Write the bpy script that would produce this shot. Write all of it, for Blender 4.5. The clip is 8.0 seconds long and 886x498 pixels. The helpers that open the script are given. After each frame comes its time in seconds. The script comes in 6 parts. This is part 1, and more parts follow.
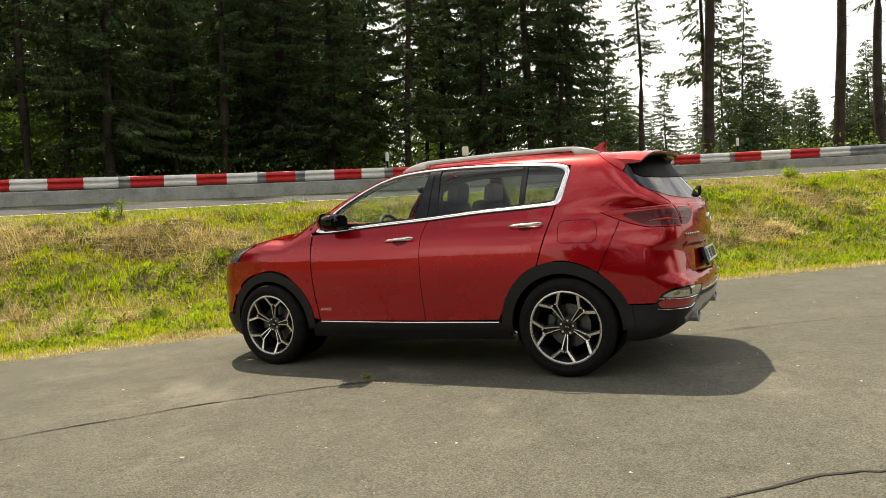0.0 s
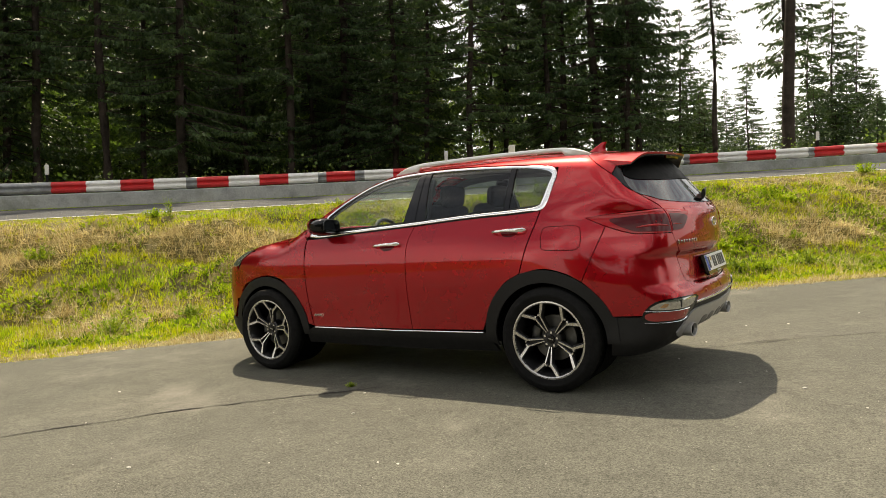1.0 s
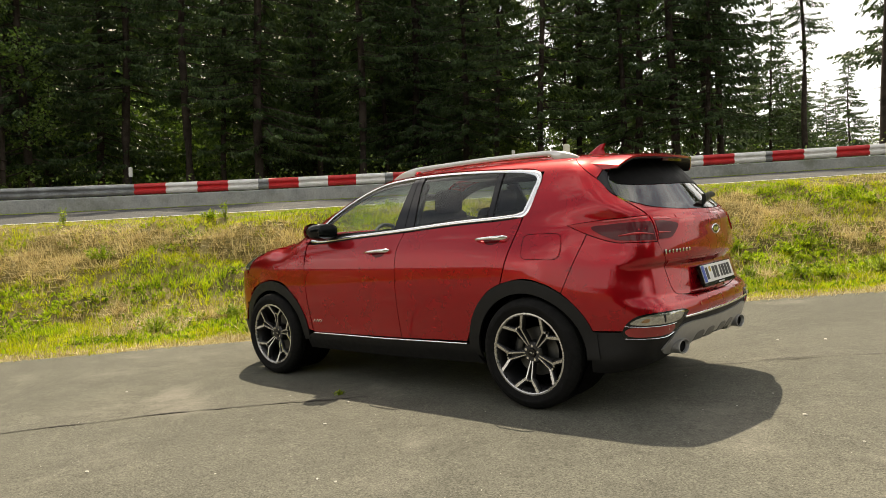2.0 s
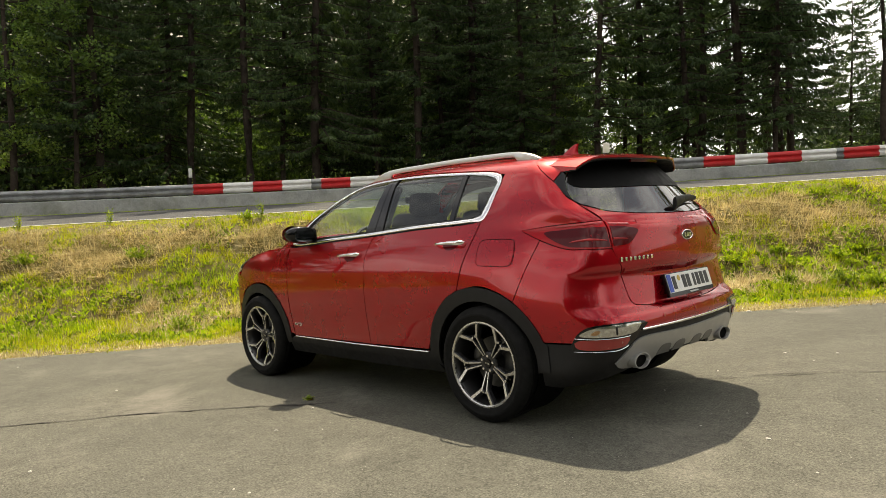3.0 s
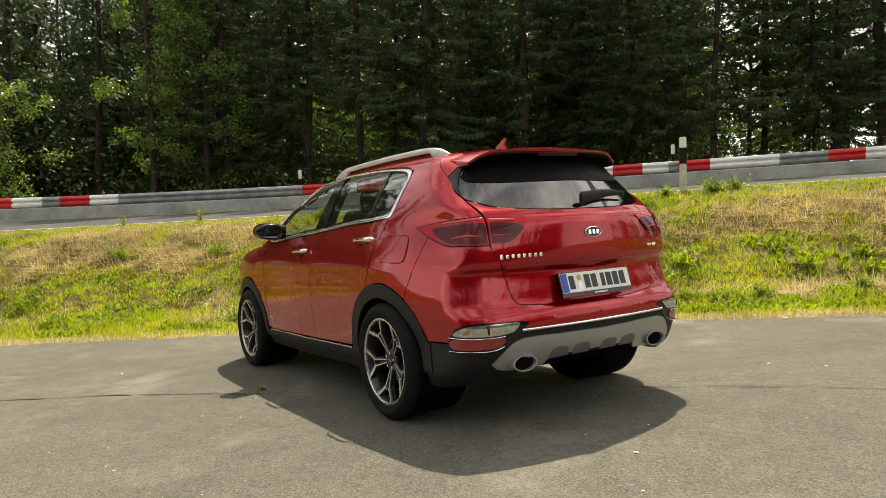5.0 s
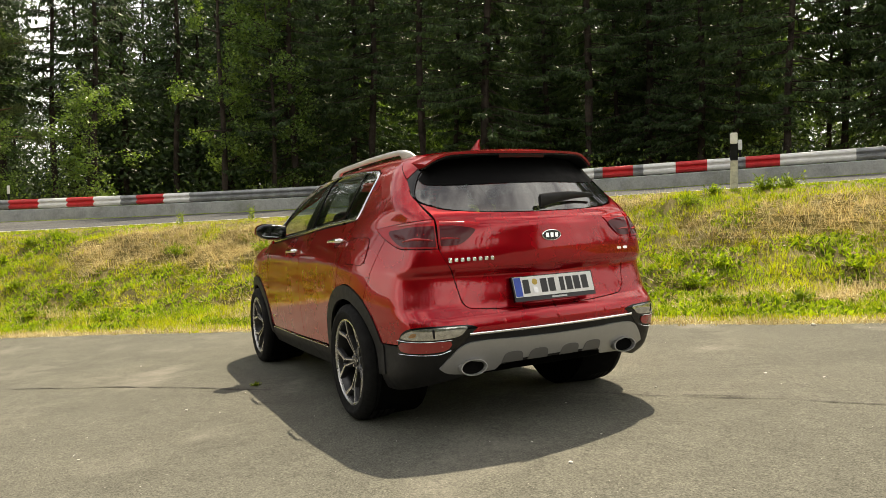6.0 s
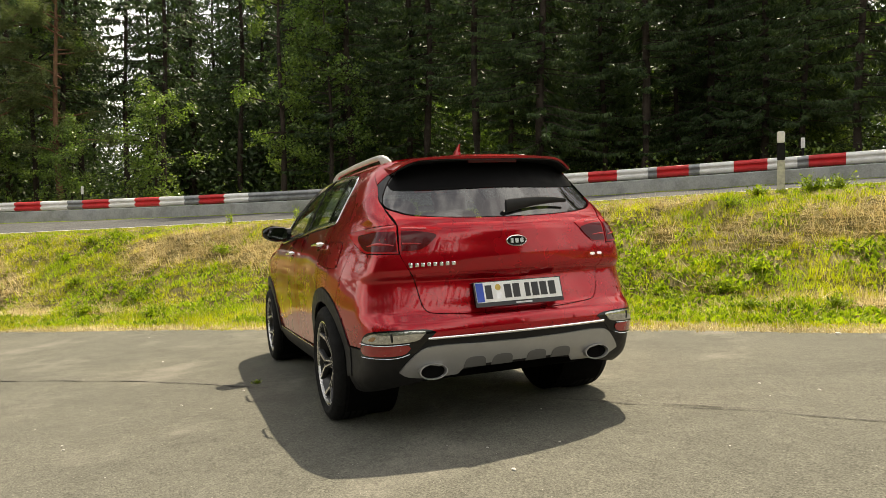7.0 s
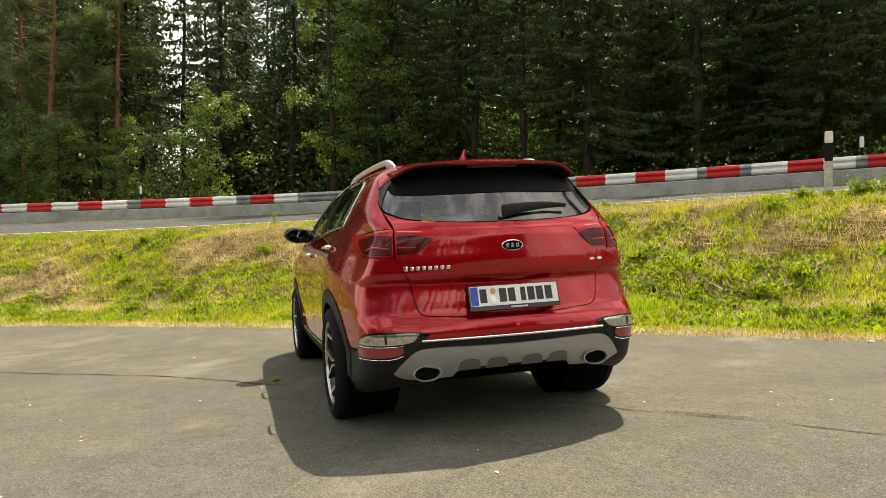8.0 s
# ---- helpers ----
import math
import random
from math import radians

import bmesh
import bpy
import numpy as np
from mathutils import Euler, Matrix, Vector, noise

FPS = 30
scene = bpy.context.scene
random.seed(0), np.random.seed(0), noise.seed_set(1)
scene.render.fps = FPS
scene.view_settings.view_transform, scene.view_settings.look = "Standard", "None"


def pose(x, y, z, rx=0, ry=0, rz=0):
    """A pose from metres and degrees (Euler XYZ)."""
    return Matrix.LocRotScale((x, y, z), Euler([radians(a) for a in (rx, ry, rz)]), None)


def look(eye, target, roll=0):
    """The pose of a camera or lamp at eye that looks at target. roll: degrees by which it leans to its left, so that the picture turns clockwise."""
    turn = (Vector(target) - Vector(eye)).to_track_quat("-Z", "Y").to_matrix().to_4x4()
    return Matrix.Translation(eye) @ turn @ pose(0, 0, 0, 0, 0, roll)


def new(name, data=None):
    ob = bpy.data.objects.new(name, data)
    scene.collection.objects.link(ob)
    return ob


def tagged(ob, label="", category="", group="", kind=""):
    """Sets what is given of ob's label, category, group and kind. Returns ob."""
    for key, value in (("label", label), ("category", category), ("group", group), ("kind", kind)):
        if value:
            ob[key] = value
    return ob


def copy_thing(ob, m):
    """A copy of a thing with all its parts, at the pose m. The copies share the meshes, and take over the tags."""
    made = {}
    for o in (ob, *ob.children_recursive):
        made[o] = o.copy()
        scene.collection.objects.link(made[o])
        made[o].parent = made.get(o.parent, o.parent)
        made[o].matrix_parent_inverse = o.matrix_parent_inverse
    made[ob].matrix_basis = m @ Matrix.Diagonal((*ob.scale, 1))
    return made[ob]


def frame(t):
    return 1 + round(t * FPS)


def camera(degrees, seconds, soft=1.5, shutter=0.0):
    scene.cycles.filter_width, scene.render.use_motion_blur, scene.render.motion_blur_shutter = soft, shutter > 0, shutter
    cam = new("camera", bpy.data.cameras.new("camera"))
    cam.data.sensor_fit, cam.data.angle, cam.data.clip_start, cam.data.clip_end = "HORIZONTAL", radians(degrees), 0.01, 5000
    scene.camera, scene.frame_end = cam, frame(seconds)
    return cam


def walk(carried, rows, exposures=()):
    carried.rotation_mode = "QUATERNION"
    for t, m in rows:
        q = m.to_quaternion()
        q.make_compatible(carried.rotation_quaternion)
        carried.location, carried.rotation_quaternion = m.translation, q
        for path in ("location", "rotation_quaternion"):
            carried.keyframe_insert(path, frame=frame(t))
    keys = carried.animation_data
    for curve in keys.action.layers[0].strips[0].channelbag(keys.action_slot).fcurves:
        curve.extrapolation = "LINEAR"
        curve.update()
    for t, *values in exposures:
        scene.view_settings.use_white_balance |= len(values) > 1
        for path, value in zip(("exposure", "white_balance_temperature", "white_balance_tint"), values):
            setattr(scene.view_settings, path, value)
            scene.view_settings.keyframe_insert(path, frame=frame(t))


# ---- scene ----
cam = camera(64.44, 8.0, soft=0.75)
PATH = [
    (0.0, (-1.5060, 5.6691, 1.0307), (0.7948, 1.2317, 0.9046), -1.904),
    (0.5, (-1.7482, 5.4200, 1.0490), (0.7809, 1.1088, 0.9165), -1.946),
    (1.0, (-1.9949, 5.1509, 1.0686), (0.7782, 0.9923, 0.9421), -1.825),
    (1.5, (-2.2317, 4.8863, 1.0887), (0.7959, 0.9090, 0.9671), -1.732),
    (3.0, (-2.8861, 3.9936, 1.1224), (0.7334, 0.5460, 1.0098), -1.395),
    (3.5, (-3.0869, 3.7077, 1.1254), (0.6811, 0.4229, 1.0164), -1.286),
    (4.0, (-3.3205, 3.4181, 1.0842), (0.6041, 0.3219, 0.9831), -1.213),
    (5.5, (-3.9094, 2.5959, 1.0735), (0.4457, 0.1417, 0.9741), -1.023),
    (6.0, (-4.0652, 2.2951, 1.0943), (0.4172, 0.0821, 0.9875), -0.883),
    (6.5, (-4.2101, 2.0289, 1.1143), (0.3754, 0.0384, 1.0102), -0.794),
    (7.0, (-4.3206, 1.7992, 1.1192), (0.3487, 0.0143, 1.0135), -0.607),
    (7.5, (-4.4088, 1.6432, 1.1284), (0.3253, 0.0377, 1.0235), -0.441),
    (8.0, (-4.4761, 1.5203, 1.1427), (0.3146, 0.0926, 1.0375), -0.278),
]
EXPOSE = [(0.0, 0.31, 7850, 10), (3.5, 0.41, 7850, 10), (8.0, 0.55, 7850, 10)]
walk(cam, [(t, look(eye, target, roll)) for t, eye, target, roll in PATH], EXPOSE)

# ---- world, sun ----
SUN_TO = Vector((0.39, -0.355, 1.0)).normalized()
world = bpy.data.worlds.new("sky")
scene.world = world
world.use_nodes = True
wn = world.node_tree
wn.nodes.clear()
sky = wn.nodes.new("ShaderNodeTexSky")
sky.sky_type, sky.sun_disc = "NISHITA", False
sky.sun_elevation = math.asin(SUN_TO.z)
sky.sun_rotation = math.atan2(SUN_TO.x, SUN_TO.y)
sky.air_density, sky.dust_density = 1.2, 3.0
# broken cloud: bright heaps with blue gaps, hazier towards the horizon
way = wn.nodes.new("ShaderNodeTexCoord")
split = wn.nodes.new("ShaderNodeSeparateXYZ")
wn.links.new(way.outputs["Generated"], split.inputs[0])
clouds = wn.nodes.new("ShaderNodeTexNoise")
clouds.inputs["Scale"].default_value, clouds.inputs["Detail"].default_value, clouds.inputs["Roughness"].default_value = 2.6, 8.0, 0.62
wn.links.new(way.outputs["Generated"], clouds.inputs["Vector"])
cover_ = wn.nodes.new("ShaderNodeMapRange")
cover_.inputs[1].default_value, cover_.inputs[2].default_value = 0.42, 0.62
cover_.inputs[3].default_value, cover_.inputs[4].default_value = 0.0, 1.0
wn.links.new(clouds.outputs[0], cover_.inputs[0])
low_haze = wn.nodes.new("ShaderNodeMapRange")
low_haze.inputs[1].default_value, low_haze.inputs[2].default_value = 0.15, 0.55
low_haze.inputs[3].default_value, low_haze.inputs[4].default_value = 0.50, 0.12
wn.links.new(split.outputs[2], low_haze.inputs[0])
thick = wn.nodes.new("ShaderNodeMath")
thick.operation = "MAXIMUM"
wn.links.new(cover_.outputs[0], thick.inputs[0])
wn.links.new(low_haze.outputs[0], thick.inputs[1])
hazy = wn.nodes.new("ShaderNodeMix")
hazy.data_type = "RGBA"
wn.links.new(thick.outputs[0], hazy.inputs[0])
hazy.inputs[7].default_value = (17.6, 18.4, 19.6, 1)
wbg = wn.nodes.new("ShaderNodeBackground")
wbg.inputs["Strength"].default_value = 0.085
wout = wn.nodes.new("ShaderNodeOutputWorld")
wn.links.new(sky.outputs[0], hazy.inputs[6])
wn.links.new(hazy.outputs[2], wbg.inputs[0])
wn.links.new(wbg.outputs[0], wout.inputs[0])
sun = new("sun", bpy.data.lights.new("sun", "SUN"))
sun.data.energy, sun.data.angle, sun.data.color = 5.0, radians(0.6), (1.0, 0.94, 0.82)
sun.matrix_world = look((0, 0, 60), Vector((0, 0, 60)) - SUN_TO)
scene.view_settings.exposure = 0.0

# ---- materials ----
def graph(name):
    m = bpy.data.materials.new(name)
    m.use_nodes = True
    t = m.node_tree
    t.nodes.clear()
    out = t.nodes.new("ShaderNodeOutputMaterial")
    return m, t, out


def add_node(t, kind, **inputs):
    n = t.nodes.new("ShaderNode" + kind)
    for k, v in inputs.items():
        n.inputs[k.replace("_", " ")].default_value = v
    return n


def noise_tex(t, scale, detail=4.0, rough=0.6, where="Object"):
    c = t.nodes.new("ShaderNodeTexCoord")
    n = add_node(t, "TexNoise", Scale=scale, Detail=detail, Roughness=rough)
    t.links.new(c.outputs[where], n.inputs["Vector"])
    return n.outputs["Fac"]


def ramp(t, fac, stops):
    r = t.nodes.new("ShaderNodeValToRGB")
    e = r.color_ramp.elements
    while len(e) < len(stops):
        e.new(0.5)
    for k, (p, c) in zip(e, stops):
        k.position, k.color = p, (*c, 1) if len(c) == 3 else c
    t.links.new(fac, r.inputs[0])
    return r.outputs[0]


def mixc(t, fac, a, b, mode="MIX"):
    m = t.nodes.new("ShaderNodeMix")
    m.data_type, m.blend_type = "RGBA", mode
    for sock, v in ((m.inputs[0], fac), (m.inputs[6], a), (m.inputs[7], b)):
        if isinstance(v, (int, float)):
            sock.default_value = v
        elif isinstance(v, tuple):
            sock.default_value = (*v, 1)
        else:
            t.links.new(v, sock)
    return m.outputs[2]


def maths(t, op, a, b=0.0):
    m = t.nodes.new("ShaderNodeMath")
    m.operation = op
    for sock, v in ((m.inputs[0], a), (m.inputs[1], b)):
        if isinstance(v, (int, float)):
            sock.default_value = v
        else:
            t.links.new(v, sock)
    return m.outputs[0]


def bump(t, height, strength, dist=0.01):
    b = add_node(t, "Bump", Strength=strength, Distance=dist)
    t.links.new(height, b.inputs["Height"])
    return b.outputs[0]


def plain(name, color, rough=0.5, metal=0.0, vary=0.15, scale=8.0, grain=60.0, bumps=0.1, coat=0.0, dist=0.004, emit=0.0, spec=0.5):
    """A surface with stains at one scale and grain at another."""
    m, t, out = graph(name)
    p = add_node(t, "BsdfPrincipled", Metallic=metal)
    p.inputs["Specular IOR Level"].default_value = spec
    dark = tuple(max(0.0, c * (1 - vary)) for c in color)
    light = tuple(min(1.0, c * (1 + vary)) for c in color)
    big = ramp(t, noise_tex(t, scale), [(0.3, dark), (0.7, light)])
    fine = ramp(t, noise_tex(t, grain, 2.0), [(0.3, (1 - vary * 0.6,) * 3), (0.7, (1.0,) * 3)])
    t.links.new(mixc(t, 1.0, big, fine, "MULTIPLY"), p.inputs["Base Color"])
    r = ramp(t, noise_tex(t, scale * 2.3), [(0.3, (max(0.02, rough * 0.85),) * 3), (0.7, (min(1, rough * 1.15),) * 3)])
    t.links.new(r, p.inputs["Roughness"])
    if bumps:
        t.links.new(bump(t, noise_tex(t, grain, 3.0), bumps, dist), p.inputs["Normal"])
    if coat:
        p.inputs["Coat Weight"].default_value, p.inputs["Coat Roughness"].default_value = coat, 0.03
    if emit:
        p.inputs["Emission Color"].default_value = (*color, 1)
        p.inputs["Emission Strength"].default_value = emit
    t.links.new(p.outputs[0], out.inputs[0])
    return m


def asphalt(name, base, warm, dusty):
    m, t, out = graph(name)
    p = add_node(t, "BsdfPrincipled", Roughness=0.9)
    p.inputs["Specular IOR Level"].default_value = 0.3
    big = ramp(t, noise_tex(t, 0.35, 5.0, 0.65), [(0.25, tuple(c * 0.82 for c in base)), (0.5, base), (0.8, warm)])
    mid = ramp(t, noise_tex(t, 3.2, 5.0, 0.7), [(0.3, (0.82,) * 3), (0.7, (1.1,) * 3)])
    col = mixc(t, 1.0, big, mid, "MULTIPLY")
    grit = ramp(t, noise_tex(t, 95.0, 2.0, 0.8), [(0.34, (0.50,) * 3), (0.5, (0.96,) * 3), (0.68, (1.5,) * 3)])
    col = mixc(t, 1.0, col, grit, "MULTIPLY")
    clots = ramp(t, noise_tex(t, 26.0, 3.0, 0.75), [(0.30, (0.80,) * 3), (0.5, (0.98,) * 3), (0.70, (1.14,) * 3)])
    col = mixc(t, 1.0, col, clots, "MULTIPLY")
    c = t.nodes.new("ShaderNodeTexCoord")
    v = add_node(t, "TexVoronoi", Scale=38.0)
    t.links.new(c.outputs["Object"], v.inputs["Vector"])
    chips = ramp(t, v.outputs["Distance"], [(0.07, (1, 1, 1)), (0.13, (0, 0, 0))])
    sparse = ramp(t, noise_tex(t, 11.0, 2.0), [(0.57, (0, 0, 0)), (0.61, (1, 1, 1))])
    col = mixc(t, maths(t, "MULTIPLY", chips, sparse), col, (0.42, 0.40, 0.36))
    dust = ramp(t, noise_tex(t, 0.8, 6.0, 0.6), [(0.56, (0, 0, 0)), (0.78, (dusty,) * 3)])
    col = mixc(t, dust, col, (0.27, 0.25, 0.215))
    t.links.new(col, p.inputs["Base Color"])
    h = maths(t, "ADD", noise_tex(t, 95.0, 3.0, 0.8), maths(t, "MULTIPLY", noise_tex(t, 2.0), 1.5))
    t.links.new(bump(t, h, 0.65, 0.007), p.inputs["Normal"])
    t.links.new(p.outputs[0], out.inputs[0])
    return m


def leafy(name, a, b, light=0.35, rough=0.55, dry=None, gloss=0.3):
    """Leaves, needles and blades: each island of its own shade, lit through from behind."""
    m, t, out = graph(name)
    g = t.nodes.new("ShaderNodeNewGeometry")
    o = t.nodes.new("ShaderNodeObjectInfo")
    stops = [(0.0, a), (0.7, b)] if dry is None else [(0.0, a), (0.62, b), (0.86, dry), (1.0, tuple(c * 1.15 for c in dry))]
    col = ramp(t, g.outputs["Random Per Island"], stops)
    tint = ramp(t, o.outputs["Random"], [(0.0, (0.78, 0.82, 0.8)), (1.0, (1.12, 1.08, 0.95))])
    col = mixc(t, 1.0, col, tint, "MULTIPLY")
    patch = ramp(t, noise_tex(t, 0.9, 3.0), [(0.3, (0.72,) * 3), (0.7, (1.15,) * 3)])
    col = mixc(t, 1.0, col, patch, "MULTIPLY")
    p = add_node(t, "BsdfPrincipled", Roughness=rough)
    p.inputs["Specular IOR Level"].default_value = gloss
    tr = t.nodes.new("ShaderNodeBsdfTranslucent")
    t.links.new(col, p.inputs["Base Color"])
    warm = mixc(t, 1.0, col, (1.12, 1.2, 0.66), "MULTIPLY")
    t.links.new(warm, tr.inputs["Color"])
    mix = t.nodes.new("ShaderNodeMixShader")
    mix.inputs[0].default_value = light
    t.links.new(p.outputs[0], mix.inputs[1])
    t.links.new(tr.outputs[0], mix.inputs[2])
    t.links.new(mix.outputs[0], out.inputs[0])
    return m


def pane(name, tint, rough=0.0, ior=1.5):
    m, t, out = graph(name)
    tr = t.nodes.new("ShaderNodeBsdfTransparent")
    tr.inputs[0].default_value = (*tint, 1)
    gl = add_node(t, "BsdfGlossy", Roughness=rough)
    lw = add_node(t, "LayerWeight", Blend=0.5)
    grazing = maths(t, "POWER", lw.outputs["Facing"], 4.0)
    base = ((ior - 1) / (ior + 1)) ** 2 * 1.05
    mix = t.nodes.new("ShaderNodeMixShader")
    t.links.new(maths(t, "ADD", maths(t, "MULTIPLY", grazing, 0.85), base), mix.inputs[0])
    t.links.new(tr.outputs[0], mix.inputs[1])
    t.links.new(gl.outputs[0], mix.inputs[2])
    t.links.new(mix.outputs[0], out.inputs[0])
    return m


def car_paint(name, color):
    """Metallic base under a clear coat, with fine flakes and a breath of dust."""
    m, t, out = graph(name)
    p = add_node(t, "BsdfPrincipled", Metallic=0.62)
    p.inputs["Specular Tint"].default_value = (0.75, 0.05, 0.04, 1)
    flake = ramp(t, noise_tex(t, 900.0, 1.0), [(0.35, tuple(c * 0.8 for c in color)), (0.65, tuple(min(1, c * 1.2) for c in color))])
    t.links.new(flake, p.inputs["Base Color"])
    p.inputs["Coat Weight"].default_value, p.inputs["Coat Roughness"].default_value, p.inputs["Coat IOR"].default_value = 1.0, 0.008, 1.5
    dust = ramp(t, noise_tex(t, 3.0, 5.0), [(0.4, (0.26,) * 3), (0.7, (0.32,) * 3)])
    t.links.new(dust, p.inputs["Roughness"])
    t.links.new(p.outputs[0], out.inputs[0])
    return m


M_LOT = asphalt("worn_asphalt", (0.115, 0.114, 0.093), (0.147, 0.142, 0.113), 0.55)
M_ROAD = asphalt("road_asphalt", (0.072, 0.076, 0.080), (0.105, 0.105, 0.10), 0.4)
M_CRACK = plain("crack_filler", (0.028, 0.026, 0.023), 0.95, bumps=0.5)
M_SOIL = plain("soil_and_moss", (0.17, 0.14, 0.042), 0.95, vary=0.5, scale=1.6, grain=40, bumps=0.6, dist=0.02)
M_GRASS = leafy("grass_blades", (0.16, 0.20, 0.012), (0.60, 0.61, 0.045), 0.5, 0.5)
M_HAY = leafy("dry_hay", (0.42, 0.29, 0.145), (0.95, 0.80, 0.55), 0.14, 0.7)
M_WEED = leafy("weed_leaves", (0.065, 0.13, 0.011), (0.42, 0.53, 0.045), 0.5, 0.5)
M_SPRUCE = leafy("spruce_needles", (0.025, 0.050, 0.025), (0.068, 0.116, 0.050), 0.30, 0.5)
M_BOUGH = leafy("edge_spruce_needles", (0.030, 0.064, 0.029), (0.082, 0.132, 0.054), 0.38, 0.45)
M_LEAF = leafy("broad_leaves", (0.06, 0.12, 0.028), (0.20, 0.30, 0.075), 0.48, 0.36, gloss=0.5)
M_PINE = leafy("pine_needles", (0.065, 0.10, 0.045), (0.15, 0.19, 0.085), 0.4, 0.55)
M_BARK = plain("spruce_bark", (0.052, 0.041, 0.033), 0.95, vary=0.5, scale=2.0, grain=28, bumps=0.9, dist=0.025, spec=0.15)
M_BARK_RED = plain("pine_bark", (0.17, 0.085, 0.045), 0.95, vary=0.4, scale=2.0, grain=24, bumps=0.8, dist=0.02)
M_ZINC = plain("weathered_zinc", (0.33, 0.34, 0.35), 0.45, 0.5, vary=0.3, scale=3, grain=30, bumps=0.05)
M_RWHITE = plain("white_rail_paint", (0.80, 0.79, 0.77), 0.55, vary=0.10, scale=4, grain=20, bumps=0.05)
M_RRED = plain("red_rail_paint", (0.60, 0.030, 0.034), 0.5, vary=0.15, scale=4, grain=20, bumps=0.05)
def old_concrete(name):
    """Grey cast concrete with dark runs, pale lime and green algae."""
    m, t, out = graph(name)
    p = add_node(t, "BsdfPrincipled", Roughness=0.9)
    col = ramp(t, noise_tex(t, 1.3, 6.0, 0.7), [(0.28, (0.22, 0.23, 0.225)), (0.5, (0.36, 0.37, 0.36)), (0.75, (0.46, 0.46, 0.445))])
    fine = ramp(t, noise_tex(t, 22.0, 3.0, 0.7), [(0.3, (0.78,) * 3), (0.7, (1.08,) * 3)])
    col = mixc(t, 1.0, col, fine, "MULTIPLY")
    algae = ramp(t, noise_tex(t, 0.55, 5.0, 0.7), [(0.5, (0, 0, 0)), (0.68, (0.65,) * 3)])
    col = mixc(t, algae, col, (0.12, 0.135, 0.075))
    t.links.new(col, p.inputs["Base Color"])
    t.links.new(bump(t, noise_tex(t, 30.0, 3.0), 0.35, 0.006), p.inputs["Normal"])
    t.links.new(p.outputs[0], out.inputs[0])
    return m


M_CONC = old_concrete("grey_concrete")
M_LINE = plain("road_line_paint", (0.68, 0.68, 0.65), 0.7, vary=0.3, scale=6, grain=30, bumps=0.1)
M_PWHITE = plain("post_white_plastic", (0.74, 0.74, 0.70), 0.45, vary=0.12, scale=6)
M_PDIRTY = plain("post_dirty_plastic", (0.55, 0.54, 0.42), 0.55, vary=0.3, scale=9)
M_PBLACK = plain("post_black_band", (0.006, 0.006, 0.006), 0.6, spec=0.2)

# ---- plan: u runs along the road, s is the distance behind the guard rail ----
UX, UY = 0.75996, 0.64997
TILT_X, TILT_Y = 0.0250, 0.0370


def rail_n(u):
    return 20.45 - 0.05 * u - 0.0078 * u * u if -40 < u < 45 else 20.45 - 0.05 * u - 0.0078 * (u * u if abs(u) < 45 else 45 * abs(u))


def to_xy(u, s):
    n = rail_n(u) + s
    return u * UX + n * UY, u * UY - n * UX


def to_us(x, y):
    u = x * UX + y * UY
    return u, x * UY - y * UX - rail_n(u)


def lot_z(x, y):
    return -TILT_X * 40 * math.tanh(x / 40) - TILT_Y * 40 * math.tanh(y / 40)


def along(u):
    return 45 * math.tanh(u / 45)


BANK = ((-17.2, 0.0), (-15.6, 0.0), (-14.5, 0.06), (-14.0, 0.22), (-13.4, 0.45), (-12.7, 0.69), (-12.2, 0.86), (-11.7, 0.97), (-11.3, 1.0))


def land_z(u, s):
    """Height of the land: car park, bank, banked road, forest floor."""
    x, y = to_xy(u, s)
    a = along(u)
    near, far = 1.80 - 0.034 * a, 2.56 - 0.0315 * a
    if s >= -11.3:
        if s <= 0:
            return near + (far - near) * (s + 10.8) / 10.8
        return far + 0.012 * min(s, 60)
    low, high = lot_z(x, y), near - 0.055
    w = 0.0
    for (s0, w0), (s1, w1) in zip(BANK, BANK[1:]):
        if s0 <= s <= s1:
            w = w0 + (w1 - w0) * (s - s0) / (s1 - s0)
    lumps = 0.0
    if -16.6 < s < -11.4:
        lumps = 0.09 * noise.noise((u * 0.9, s * 1.1, 3.0)) + 0.12 * noise.noise((u * 2.4, s * 2.4, 9.0)) + 0.04 * noise.noise((u * 6.0, s * 6.0, 2.0))
        lumps *= min(1.0, (s + 16.6) / 1.0, (-11.4 - s) / 0.5)
    return low + (high - low) * w + lumps


def mesh_of(name, verts, faces):
    me = bpy.data.meshes.new(name)
    me.from_pydata(verts, [], faces)
    me.update()
    return me


def sheet(name, us_list, ss_list, material, lift=0.0, edge=None):
    """A sheet on the land over a grid in (u, s); edge(u, s) may shift s."""
    verts, faces = [], []
    k = len(ss_list)
    for u in us_list:
        for s in ss_list:
            s2 = edge(u, s) if edge else s
            x, y = to_xy(u, s2)
            verts.append((x, y, land_z(u, s2) + lift))
    for i in range(len(us_list) - 1):
        for j in range(k - 1):
            faces.append((i * k + j, (i + 1) * k + j, (i + 1) * k + j + 1, i * k + j + 1))
    me = mesh_of(name, verts, faces)
    me.materials.append(material)
    me.shade_smooth()
    return new(name, me)


def steps(a, b, d):
    n = max(1, round((b - a) / d))
    return [a + (b - a) * i / n for i in range(n + 1)]


def edge_wobble(u):
    return 0.10 * noise.noise((u * 0.7, 0.0, 5.0)) + 0.05 * noise.noise((u * 3.1, 0.0, 7.0))


